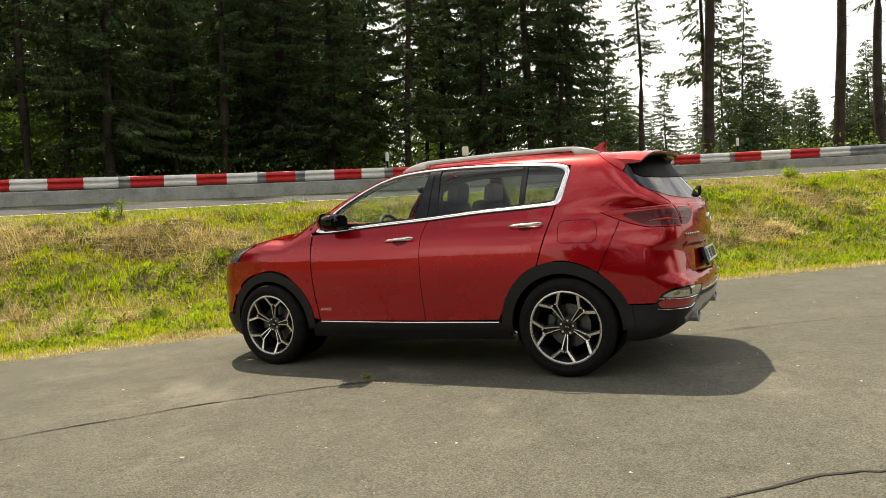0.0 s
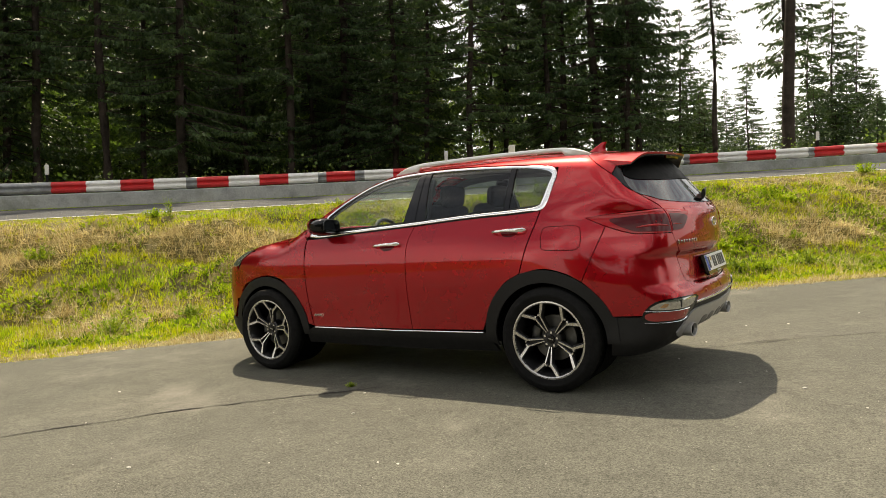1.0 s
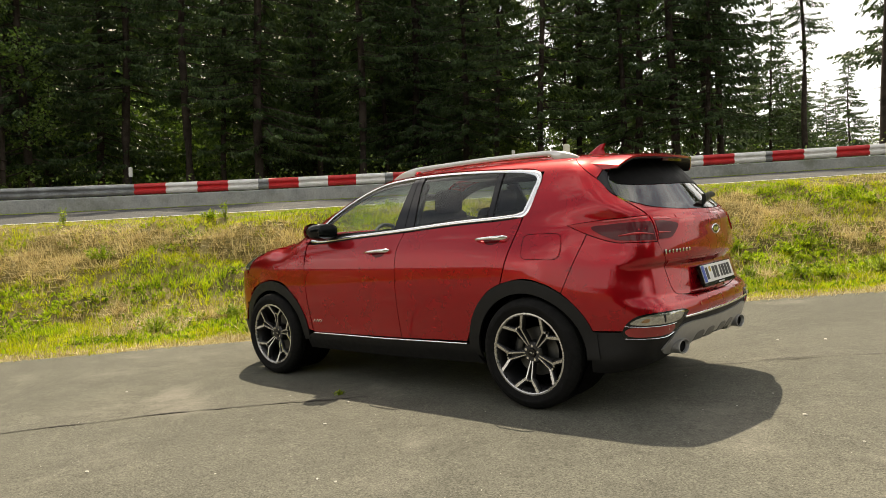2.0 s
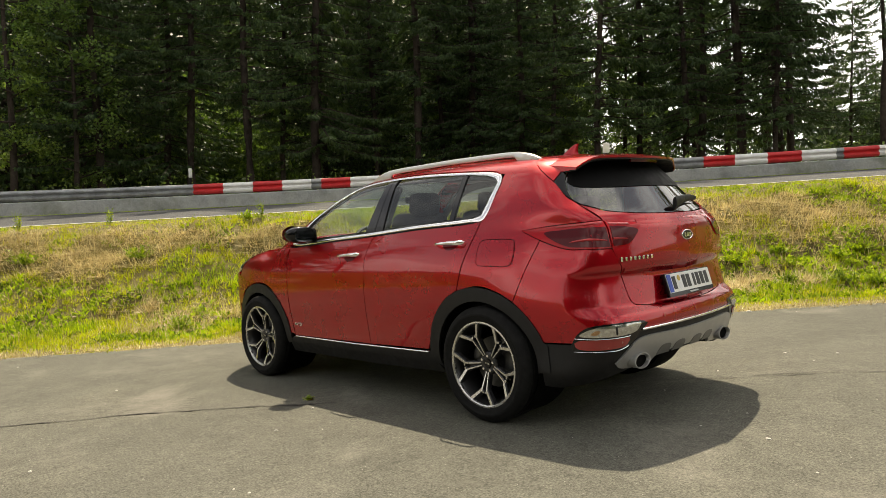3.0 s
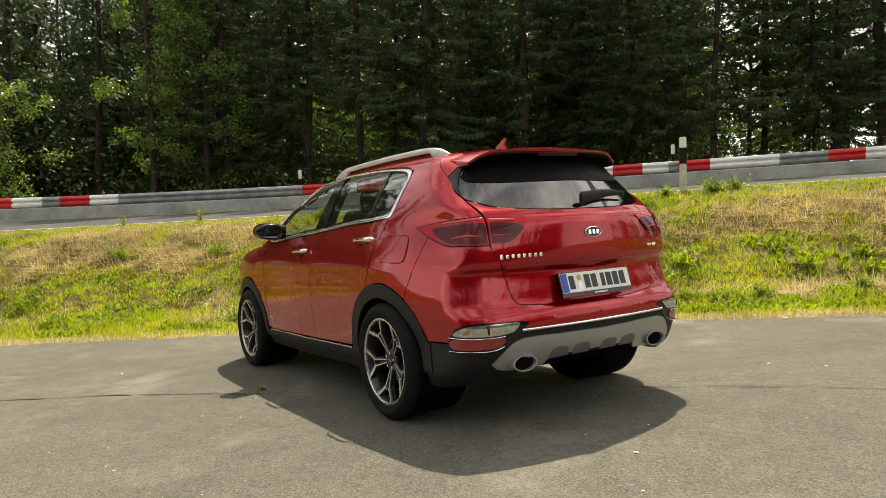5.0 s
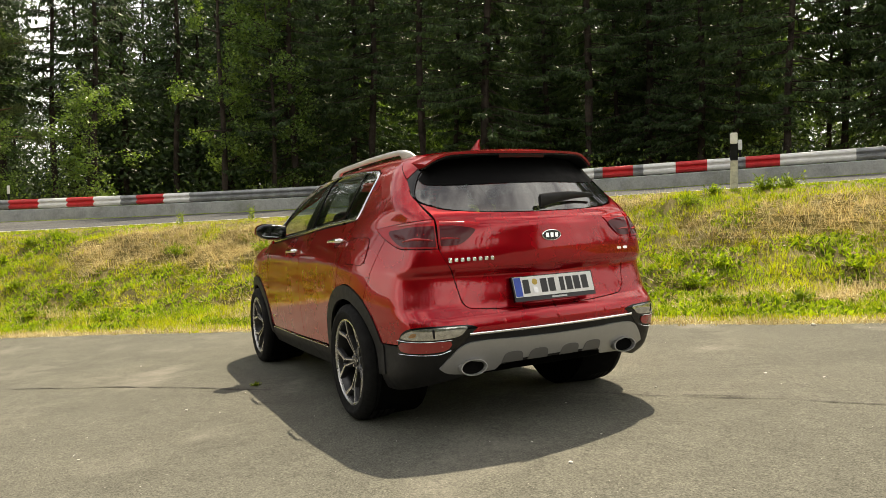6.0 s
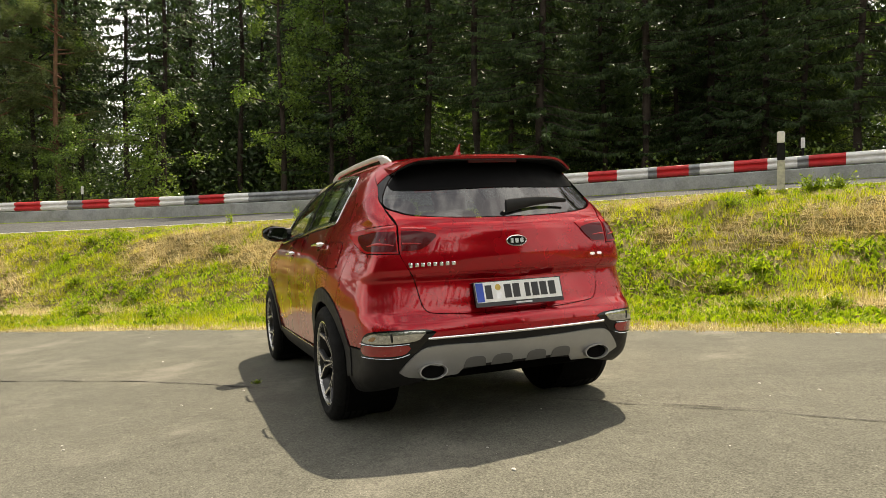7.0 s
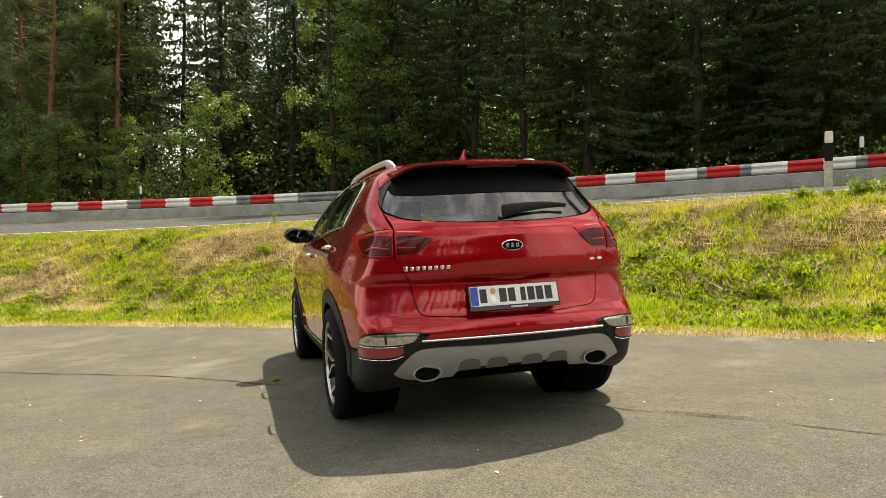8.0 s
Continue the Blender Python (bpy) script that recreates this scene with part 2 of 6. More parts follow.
far_u = [-900, -500, -250, -120, -70]
u_all = far_u + steps(-45, -22, 0.5) + steps(-21.85, 27, 0.15) + steps(27.5, 45, 0.5) + [-v for v in reversed(far_u)]
s_all = [-900, -400, -150, -70, -40, -25, -18] + steps(-17.2, -11.3, 0.12) + steps(-10.8, 0, 2.7) + [0.6, 2, 5, 10, 20, 40, 80, 160, 400, 900]
ground = sheet("ground", u_all, s_all, M_SOIL)
tagged(ground, "grassy earth bank and forest soil rising behind the car park", "ground", kind="structure")

lot_s = [-41, -36, -30, -26, -24, -22, -21, -20, -19, -18, -17.05]
lot = sheet("pavement", [-120, -60, -40] + steps(-30, 30, 0.25) + [40, 60, 120], lot_s, M_LOT, 0.010,
            lambda u, s: s + (edge_wobble(u) if s > -17.5 else 0))
tagged(lot, "worn grey asphalt car park with cracks and light chips", "asphalt", kind="structure")

road = sheet("road", [-200, -120, -70] + steps(-45, 45, 1.0) + [70, 120, 200], [-11.05, -10.8, -8, -5, -2.5, -0.95], M_ROAD, 0.008)
tagged(road, "dark grey banked asphalt race track road with white edge line", "road", kind="structure")


def part(name, bm, material, parent, label=""):
    """Links a bmesh as one mesh object under a thing or a part."""
    me = bpy.data.meshes.new(name)
    bm.to_mesh(me)
    bm.free()
    if isinstance(material, (list, tuple)):
        for mm in material:
            me.materials.append(mm)
    else:
        me.materials.append(material)
    ob = new(name, me)
    ob.parent = parent
    if label:
        ob["label"] = label
    return ob


def part_mesh(name, verts, faces, material, parent, label="", smooth=False):
    me = mesh_of(name, verts, faces)
    me.materials.append(material)
    if smooth:
        me.shade_smooth()
    ob = new(name, me)
    ob.parent = parent
    if label:
        ob["label"] = label
    return ob


def strip(us_list, s0, s1, lift):
    verts, faces = [], []
    for u in us_list:
        for s in (s0, s1):
            x, y = to_xy(u, s)
            verts.append((x, y, land_z(u, s) + lift))
    for i in range(len(us_list) - 1):
        faces.append((2 * i, 2 * i + 2, 2 * i + 3, 2 * i + 1))
    return verts, faces


v, f = strip(steps(-60, 60, 0.5), -10.98, -10.72, 0.012)
part_mesh("edge_line", v, f, M_LINE, road, "worn white painted edge line")

# cracks in the asphalt: jagged ribbons through a few way points in x, y
CRACKS = [
    [(5.0, 5.6), (3.9, 4.3), (3.05, 3.2), (2.6, 2.55), (2.38, 2.26), (2.0, 1.83), (1.57, 1.43), (1.2, 1.1)],
    [(-0.3, -0.5), (-0.67, -0.79), (-1.04, -1.11), (-1.43, -1.45), (-1.7, -1.62), (-2.6, -2.0), (-4.5, -2.8)],
    [(-0.8, -0.98), (-1.1, -1.22), (-1.33, -1.46)],
    [(-0.9, 3.1), (-1.21, 2.72), (-1.33, 2.6), (-1.47, 2.45), (-1.64, 2.32), (-1.85, 2.2), (-2.6, 1.75)],
]
for ci, way in enumerate(CRACKS):
    verts, faces = [], []
    rng = random.Random(40 + ci)
    pts = []
    for (x0, y0), (x1, y1) in zip(way, way[1:]):
        n = max(2, int(math.dist((x0, y0), (x1, y1)) / 0.05))
        pts += [(x0 + (x1 - x0) * i / n, y0 + (y1 - y0) * i / n) for i in range(n)]
    for i, (x, y) in enumerate(pts):
        wob = 0.035 * noise.noise((x * 3, y * 3, ci)) + 0.02 * noise.noise((x * 14, y * 14, ci))
        w = (0.004 + 0.011 * max(0, noise.noise((x * 5, y * 5, 8.0)) + 0.35)) * (0.5 if ci in (1, 2) else 1.0)
        j = min(i + 1, len(pts) - 1)
        dx, dy = pts[j][0] - pts[j - 1][0], pts[j][1] - pts[j - 1][1]
        ln = math.hypot(dx, dy)
        nx, ny = -dy / ln, dx / ln
        for k in (-1, 1):
            px, py = x + nx * (wob + k * w), y + ny * (wob + k * w)
            verts.append((px, py, lot_z(px, py) + 0.0145))
    faces = [(2 * i, 2 * i + 2, 2 * i + 3, 2 * i + 1) for i in range(len(pts) - 1)]
    part_mesh("crack", verts, faces, M_CRACK, lot, "dark jagged crack")

# ---- guard rail on a low concrete wall ----
def rail_top(u):
    return 3.41 - (0.0315 if u > 0 else 0.0258) * along(u)


W_BEAM = [(0.02, -0.372), (-0.045, -0.345), (-0.075, -0.29), (-0.075, -0.25), (-0.02, -0.215), (0.0, -0.186), (-0.02, -0.157),
          (-0.075, -0.122), (-0.075, -0.082), (-0.045, -0.027), (0.02, 0.0)]


def rail_piece(u0, u1, proud=0.0):
    verts, faces = [], []
    us_list = steps(u0, u1, 0.5)
    k = len(W_BEAM)
    prof = W_BEAM + [(s + 0.012, z) for s, z in reversed(W_BEAM)]
    for u in us_list:
        for s, z in prof:
            x, y = to_xy(u, s - proud)
            verts.append((x, y, rail_top(u) + z))
    m = len(prof)
    for i in range(len(us_list) - 1):
        for j in range(m):
            a, b = i * m + j, i * m + (j + 1) % m
            faces.append((a, b, b + m, a + m))
    faces.append(tuple(range(m - 1, -1, -1)))
    faces.append(tuple(range((len(us_list) - 1) * m, len(us_list) * m)))
    return verts, faces


# colour fields of the rail, along u: colour and length
RAIL = "g6 W1.16 R1.15 W1.15 R1.05 g.22 W1.17 R1.06 W1.07 R1.06 g.23 W1.07 R1.08 W1.06 R1.04 g1.41 W2.11 R1.01 g.31 W.85 R.99 W1.04 g.34 R1.01 g.3 W1.02 R.98 W1.02 R1.02 g.35 W1.01 R1 W1.01 R.99 g6.63 W.99 R1.02 g.6 W1.01 R.99 W1.04 R1.06 g.6 W1.06 R1.02 W1.12 R1.03 W1.05 R1 g.5 W1 R1 g8"
fields = [(p[0], float(p[1:])) for p in RAIL.split()]
guard = tagged(new("guard_rail"), "steel guard rail with red and white blocks along the road", "guard rail")
# the long bare stretch that begins at u = 11.58 fixes the whole run
run, start_u = 0.0, None
for kind, length in fields:
    if kind == "g" and abs(length - 6.63) < 1e-6:
        start_u = 11.58 - run
    run += length
u = start_u
for kind, length in fields:
    v, f = rail_piece(u, u + length, 0.004 if kind in "g" and length < 0.7 else 0.0)
    mat_, lab = {"R": (M_RRED, "red painted rail block"), "W": (M_RWHITE, "white painted rail block")}.get(kind, (M_ZINC, "bare grey zinc rail"))
    ob = part_mesh("rail", v, f, mat_, guard, lab)
    u += length
rail_lo, rail_hi = start_u, u
for a, b in ((rail_lo - 60, rail_lo), (rail_hi, rail_hi + 60)):
    v, f = rail_piece(a, b)
    part_mesh("rail", v, f, M_ZINC, guard, "bare grey zinc rail")
CONC = [(-0.10, -1.05), (-0.10, -0.43), (-0.07, -0.40), (0.24, -0.40), (0.24, -1.05)]
wall = tagged(new("barrier_wall"), "low grey concrete kerb wall under the guard rail", "wall", kind="structure")
u = rail_lo - 60
while u < rail_hi + 60:
    verts, faces = [], []
    us_list = steps(u + 0.002, u + 3.998, 1.0)
    for uu in us_list:
        for s, z in CONC:
            x, y = to_xy(uu, s)
            verts.append((x, y, rail_top(uu) + z))
    m = len(CONC)
    for i in range(len(us_list) - 1):
        for j in range(m):
            a, b = i * m + j, i * m + (j + 1) % m
            faces.append((a, b, b + m, a + m))
    faces += [tuple(range(m - 1, -1, -1)), tuple(range((len(us_list) - 1) * m, len(us_list) * m))]
    part_mesh("concrete_block", verts, faces, M_CONC, wall)
    u += 4.0

# ---- trees ----
def tube(rings, sides=8):
    """Verts and faces of a tapered tube through rings of (centre, radius)."""
    verts, faces = [], []
    for i, (c, r) in enumerate(rings):
        a = rings[min(i + 1, len(rings) - 1)][0] - rings[max(i - 1, 0)][0]
        q = a.to_track_quat("Z", "Y")
        for k in range(sides):
            th = 2 * math.pi * k / sides
            verts.append(tuple(c + q @ Vector((r * math.cos(th), r * math.sin(th), 0))))
    for i in range(len(rings) - 1):
        for k in range(sides):
            a, b = i * sides + k, i * sides + (k + 1) % sides
            faces.append((a, b, b + sides, a + sides))
    return verts, faces


class Pile:
    """Collects loose verts and faces for one mesh."""

    def __init__(self):
        self.v, self.f = [], []

    def add(self, verts, faces):
        n = len(self.v)
        self.v += verts
        self.f += [tuple(i + n for i in q) for q in faces]

    def blade(self, root, tip, width, side):
        n = len(self.v)
        mid = root.lerp(tip, 0.45)
        self.v += [tuple(root), tuple(mid + side * width), tuple(tip), tuple(mid - side * width)]
        self.f.append((n, n + 1, n + 2, n + 3))


def trunk_part(height, radius, rng, lean, material, parent, bark_sides=10):
    rings = []
    drift = Vector((0, 0, 0))
    for i in range(15):
        z = height * i / 14
        flare = 1 + 0.5 * math.exp(-z / 0.35)
        drift = Vector((lean[0] * z + 0.10 * math.sin(z * 0.5 + lean[1] * 30), lean[1] * z + 0.08 * math.cos(z * 0.43), 0))
        rings.append((drift + Vector((0, 0, z - 0.25)), radius * flare * (1 - 0.88 * z / height)))
    v, f = tube(rings, bark_sides)
    ob = part_mesh("trunk", v, f, material, parent, smooth=True)
    return rings


def on_trunk(rings, z):
    for (a, ra), (b, rb) in zip(rings, rings[1:]):
        if a.z <= z <= b.z:
            k = (z - a.z) / (b.z - a.z)
            return a.lerp(b, k), ra + (rb - ra) * k
    return rings[-1]


def spruce(seed, height, bare, reach, density, radius=0.2, droop=0.5, name="spruce_tree", needle=None, broad=1.0, fine=1.0, hang=1.0):
    rng = random.Random(seed)
    tree = new(name)
    lean = (rng.uniform(-0.012, 0.012), rng.uniform(-0.012, 0.012))
    rings = trunk_part(height, radius, rng, lean, M_BARK, tree)
    limbs, needles = Pile(), Pile()
    z = 1.2
    while z < height - 0.4:
        green = z > bare * rng.uniform(0.75, 1.1)
        frac = (z - bare) / (height - bare)
        full = reach * (1.05 - max(0, frac)) ** 0.75 if z > bare else reach * 0.55
        if not green and rng.random() < 0.35:
            z += rng.uniform(0.25, 0.6)
            continue
        c, r = on_trunk(rings, z)
        length = full * rng.uniform(0.6, 1.1) * (1 if green else rng.uniform(0.3, 0.8))
        az = rng.uniform(0, 2 * math.pi)
        out = Vector((math.cos(az), math.sin(az), 0))
        side = Vector((-out.y, out.x, 0))
        pts = []
        for i in range(6):
            k = i / 5
            d = length * k
            drop = -droop * length * (k ** 1.4) * 0.55 + 0.28 * droop * length * k ** 3
            pts.append(c + out * d + Vector((0, 0, drop + 0.08 * length * k * (1 - droop))) + side * (0.12 * length * math.sin(k * 2 + az) * 0.4))
        limbs.add(*tube([(p, max(0.006, 0.028 * (1 - i / 5.5) * (0.5 + length / 4))) for i, p in enumerate(pts)], 3))
        if green:
            n = int(density * length)
            for i in range(n):
                k = 0.12 + 0.88 * (i + rng.random()) / n
                j = min(4, int(k * 5))
                p = pts[j].lerp(pts[j + 1], k * 5 - j)
                fan = (1 - 0.55 * k) * min(1.0, 0.35 + length * 0.25)
                sgn = rng.choice((-1, 1))
                way = (side * sgn * rng.uniform(0.35, 1.0) + out * rng.uniform(0.25, 0.9) + Vector((0, 0, rng.uniform(-1.0, -0.1) * (0.4 + droop) * hang))).normalized()
                ln = fine * rng.uniform(0.22, 0.5) * (0.6 + fan * 0.6)
                root = p + way * 0.02
                tip = root + way * ln + Vector((0, 0, -0.10 * ln))
                wide = Vector((rng.uniform(-1, 1), rng.uniform(-1, 1), rng.uniform(-1, 1)))
                wide = (wide - way * wide.dot(way)).normalized()
                needles.blade(root, tip, broad * rng.uniform(0.022, 0.05), wide)
                if rng.random() < 0.6:
                    w2 = (way + Vector((rng.uniform(-0.8, 0.8), rng.uniform(-0.8, 0.8), rng.uniform(-0.9, 0.1)))).normalized()
                    s2 = p.lerp(tip, 0.4)
                    needles.blade(s2, s2 + w2 * ln * 0.7, broad * rng.uniform(0.02, 0.042), wide)
        z += rng.uniform(0.05, 0.15) * (1.0 if green else 2.2)
    part_mesh("branchwork", limbs.v, limbs.f, M_BARK, tree)["kind"] = "stuff"
    part_mesh("crown", needles.v, needles.f, needle or M_SPRUCE, tree)
    return tree


def broadleaf(seed, height, bare, reach, leaves, radius=0.12, leaf=0.07, name="broadleaf_tree", material=None, bark=None, needle=False):
    rng = random.Random(seed)
    tree = new(name)
    lean = (rng.uniform(-0.03, 0.03), rng.uniform(-0.03, 0.03))
    rings = trunk_part(height, radius, rng, lean, bark or M_BARK, tree)
    limbs, crown = Pile(), Pile()
    tips = []
    z = bare
    while z < height * 0.98:
        c, r = on_trunk(rings, z)
        frac = (z - bare) / (height - bare)
        length = reach * (0.55 + 0.9 * math.sin(math.pi * min(1, 0.18 + 0.8 * frac))) * rng.uniform(0.5, 1.0)
        az = rng.uniform(0, 2 * math.pi)
        out = Vector((math.cos(az), math.sin(az), rng.uniform(0.15, 0.7))).normalized()
        pts = [c + out * length * k + Vector((0.1 * length * math.sin(5 * k + az), 0.1 * length * math.cos(4 * k + az), -0.22 * length * k * k)) for k in (0, 0.25, 0.5, 0.75, 1.0)]
        limbs.add(*tube([(p, max(0.005, radius * 0.3 * (1 - i / 4.6))) for i, p in enumerate(pts)], 4))
        for k in range(3 + int(length * 2.2)):
            j = rng.randint(1, 3)
            p = pts[j].lerp(pts[j + 1], rng.random())
            way = Vector((rng.uniform(-1, 1), rng.uniform(-1, 1), rng.uniform(-0.6, 0.7))).normalized()
            q = p + way * rng.uniform(0.25, 0.75) * min(1.0, length)
            limbs.add(*tube([(p, 0.008), (q, 0.003)], 3))
            tips.append((p, q))
        z += rng.uniform(0.12, 0.3) * height / 8
    each = max(4, leaves // max(1, len(tips)))
    for p, q in tips:
        for i in range(each):
            at = p.lerp(q, rng.uniform(0.2, 1.15)) + Vector((rng.gauss(0, 0.12), rng.gauss(0, 0.12), rng.gauss(0, 0.10)))
            way = Vector((rng.uniform(-1, 1), rng.uniform(-1, 1), rng.uniform(-0.9, 0.35))).normalized()
            wide = way.cross(Vector((rng.uniform(-1, 1), rng.uniform(-1, 1), rng.uniform(-1, 1)))).normalized()
            size = leaf * rng.uniform(0.7, 1.4)
            if needle:
                crown.blade(at, at + way * size * 2.6, size * 0.22, wide)
            else:
                crown.blade(at, at + way * size * 1.5, size * 0.55, wide)
    part_mesh("branchwork", limbs.v, limbs.f, bark or M_BARK, tree)["kind"] = "stuff"
    part_mesh("crown", crown.v, crown.f, material or M_LEAF, tree)
    return tree


def stand(tree, u, s, turn=0.0, size=1.0):
    x, y = to_xy(u, s)
    m = Matrix.Translation((x, y, land_z(u, s))) @ Matrix.Rotation(turn, 4, "Z") @ Matrix.Diagonal((size, size, size, 1))
    return m


SPRUCES = [spruce(11, 24, 4.0, 3.1, 13, 0.22, broad=1.5), spruce(12, 26, 3.5, 3.1, 13, 0.25, 0.65, broad=1.5), spruce(13, 22, 6.5, 2.7, 14, 0.18, 0.5, broad=1.5),
           spruce(14, 25, 2.0, 3.2, 13, 0.24, 0.6, broad=1.5), spruce(15, 23, 10.5, 2.3, 26, 0.26, 0.7, needle=M_BOUGH)]
for tr in SPRUCES:
    tagged(tr, "tall dark green spruce with drooping limbs in the forest edge", "tree", "forest spruces")
EDGE = [spruce(16, 24, 2.4, 3.9, 60, 0.19, 0.85, needle=M_BOUGH, broad=0.80, fine=0.62, hang=1.5), spruce(17, 26, 4.6, 3.6, 58, 0.21, 0.75, needle=M_BOUGH, broad=0.80, fine=0.62, hang=1.5), spruce(18, 22, 3.0, 3.5, 54, 0.16, 0.65, needle=M_BOUGH, broad=0.80, fine=0.62, hang=1.5)]
for tr in EDGE:
    tagged(tr, "tall spruce with long green drooping boughs at the forest edge", "tree", "forest spruces")
YOUNG = [spruce(21, 15, 0.8, 3.3, 24, 0.15, 0.35, needle=M_BOUGH, broad=1.35), spruce(22, 11, 0.6, 2.8, 24, 0.12, 0.3, needle=M_BOUGH, broad=1.5)]
for tr in YOUNG:
    tagged(tr, "young full spruce with green boughs down to the ground", "tree", "young spruces")
BROAD = [broadleaf(31, 9.5, 0.8, 2.0, 9000, 0.11), broadleaf(32, 6.0, 0.4, 1.7, 7000, 0.07), broadleaf(33, 14, 2.0, 2.6, 12000, 0.15, 0.08)]
for tr in BROAD:
    tagged(tr, "light green broadleaf tree with loose crown at the forest edge", "tree", "broadleaf trees")
PINE = broadleaf(41, 15, 3.4, 2.9, 36000, 0.17, 0.055, "pine_tree", M_PINE, M_BARK_RED, True)
tagged(PINE, "pine with reddish trunk and soft green needle crown", "tree", "pines")

used = set()


def plant(tree, u, s, turn, size=1.0):
    """The first planting moves the tree itself, later ones copy it."""
    m = stand(tree, u, s, turn, 1.0)
    if tree.name in used:
        ob = copy_thing(tree, m)
    else:
        used.add(tree.name)
        ob = tree
        ob.matrix_basis = m
    ob.scale = (size, size, size)
    return ob


PLANTED = [
    # shape, u, s, size: trunks of the forest edge
    (5, 18.1, 6.7, 1.0), (6, 14.6, 7.2, 0.95), (6, 12.0, 6.3, 0.95), (7, 10.8, 7.4, 0.85), (5, 9.0, 6.2, 1.1), (6, 4.6, 6.4, 0.95), (7, 6.9, 8.4, 0.9), (5, 2.3, 8.0, 1.0),
    (7, 3.8, 8.9, 0.8), (5, 0.0, 6.2, 0.85), (7, -3.2, 4.6, 0.95), (6, -5.4, 7.4, 0.9), (4, -7.7, 6.2, 0.75), (5, -9.2, 6.0, 1.1), (2, -11.4, 6.6, 0.95), (5, 16.2, 8.6, 0.9), (6, 20.0, 9.4, 0.95),
    (7, -1.4, 5.6, 0.8), (5, -6.9, 5.6, 0.8), (7, -10.4, 5.2, 0.75),
    (4, -14.9, 6.4, 0.55), (4, -17.9, 6.0, 1.15), (2, -22.2, 14.0, 0.95), (4, -23.8, 6.0, 1.05), (4, -25.9, 6.4, 0.95),
]
for i, u, s, size in PLANTED:
    plant((SPRUCES + EDGE)[i], u, s, random.Random(int(u * 10)).uniform(0, 6), size)
rng = random.Random(5)
spots = [(u, s) for _, u, s, _ in PLANTED]


def gap_u(s):
    """The line of sight left open to the sky beside the young trees."""
    return 23.4 + 0.86 * s - 0.0032 * s * s


def open_ground(u, s):
    """The glade behind the edge, the lighter wood of young trees, and the gap to the sky."""
    return math.hypot((u - 15.5) / 4.5, (s - 18.0) / 9.0) < 1 or (s < 16 and 22.9 < u < 47) or abs(u - gap_u(s)) < 2.8 or abs(u + 2.0 + 0.17 * s) < 1.9


tries = 0
while len(spots) < 118 and tries < 6000:
    tries += 1
    u, s = rng.uniform(-4, 60), rng.uniform(9.0, 36)
    if open_ground(u, s):
        continue
    if all(math.hypot(u - a, s - b) > 2.7 for a, b in spots):
        spots.append((u, s))
        plant(SPRUCES[rng.choice((0, 0, 1, 1, 2, 3, 3))], u, s, rng.uniform(0, 6.28), rng.uniform(0.8, 1.1))
for i in range(80):
    plant(YOUNG[i % 2], rng.uniform(-105, -22), rng.uniform(34, 72), rng.uniform(0, 6), rng.uniform(0.6, 0.98) * (1.0 if i % 2 == 0 else 1.3))
for i in range(40):
    plant(YOUNG[1], rng.uniform(-80, -19), rng.uniform(19, 33), rng.uniform(0, 6), rng.uniform(0.4, 0.7))
for u, s, size in ((-33.5, 30, 1.0), (-30.5, 27, 0.8), (-20.5, 23, 0.85), (-43.0, 33, 0.75), (-52.0, 36, 0.9), (-26.0, 40, 0.9)):
    plant(YOUNG[0], u, s, rng.uniform(0, 6), size)
for i in range(9):
    u, s = rng.uniform(-15, -8), rng.uniform(9, 28)
    plant(SPRUCES[rng.choice((0, 1, 1, 3))], u, s, rng.uniform(0, 6.28), rng.uniform(0.85, 1.1))

LIGHT_WOOD = [(PINE, 33.4, 5.0, 1.15), (PINE, 31.6, 6.6, 1.05), (PINE, 37.0, 7.5, 1.1), (PINE, 39.5, 5.0, 0.95), (PINE, 42.5, 6.0, 1.0), (BROAD[1], 24.4, 3.0, 0.98), (BROAD[1], 28.0, 3.0, 0.76), (BROAD[1], 31.2, 2.9, 0.8), (BROAD[1], 33.0, 3.0, 0.9), (BROAD[1], 36.5, 3.0, 0.9),
              (BROAD[2], 20.4, 5.2, 1.05), (BROAD[0], 18.3, 5.6, 1.15), (BROAD[2], 36.0, 10.5, 1.1), (BROAD[1], 40.0, 3.0, 1.2), (BROAD[2], 44.0, 4.5, 1.0), (PINE, 40.0, 11.0, 1.2), (BROAD[0], 14.0, 15.0, 0.8), (BROAD[0], 17.2, 14.5, 0.75), (BROAD[1], 15.6, 13.2, 0.8), (BROAD[0], 4.0, 12.0, 0.9),
              (BROAD[1], -2.0, 9.5, 1.0), (BROAD[2], -5.0, 9.0, 0.8)]
for tree, u, s, size in LIGHT_WOOD:
    plant(tree, u, s, rng.uniform(0, 6), size)
for u, s, size in ((29.4, 10.0, 1.0), (33.8, 9.5, 1.0), (26.6, 11.5, 1.0), (35.8, 13.0, 1.05), (32.0, 11.0, 0.95), (36.6, 19.0, 1.0)):
    plant(SPRUCES[2], u, s, rng.uniform(0, 6), size)

# trees across the car park
for i in range(46):
    a = i / 45
    plant(SPRUCES[i % 4] if i % 3 else YOUNG[0], -62 + 124 * a + rng.uniform(-1.5, 1.5), -52 - 8 * max(0.0, min(1.0, (60 - 124 * a) / 30)) + rng.uniform(-4, 4), rng.uniform(0, 6), rng.uniform(0.85, 1.1))

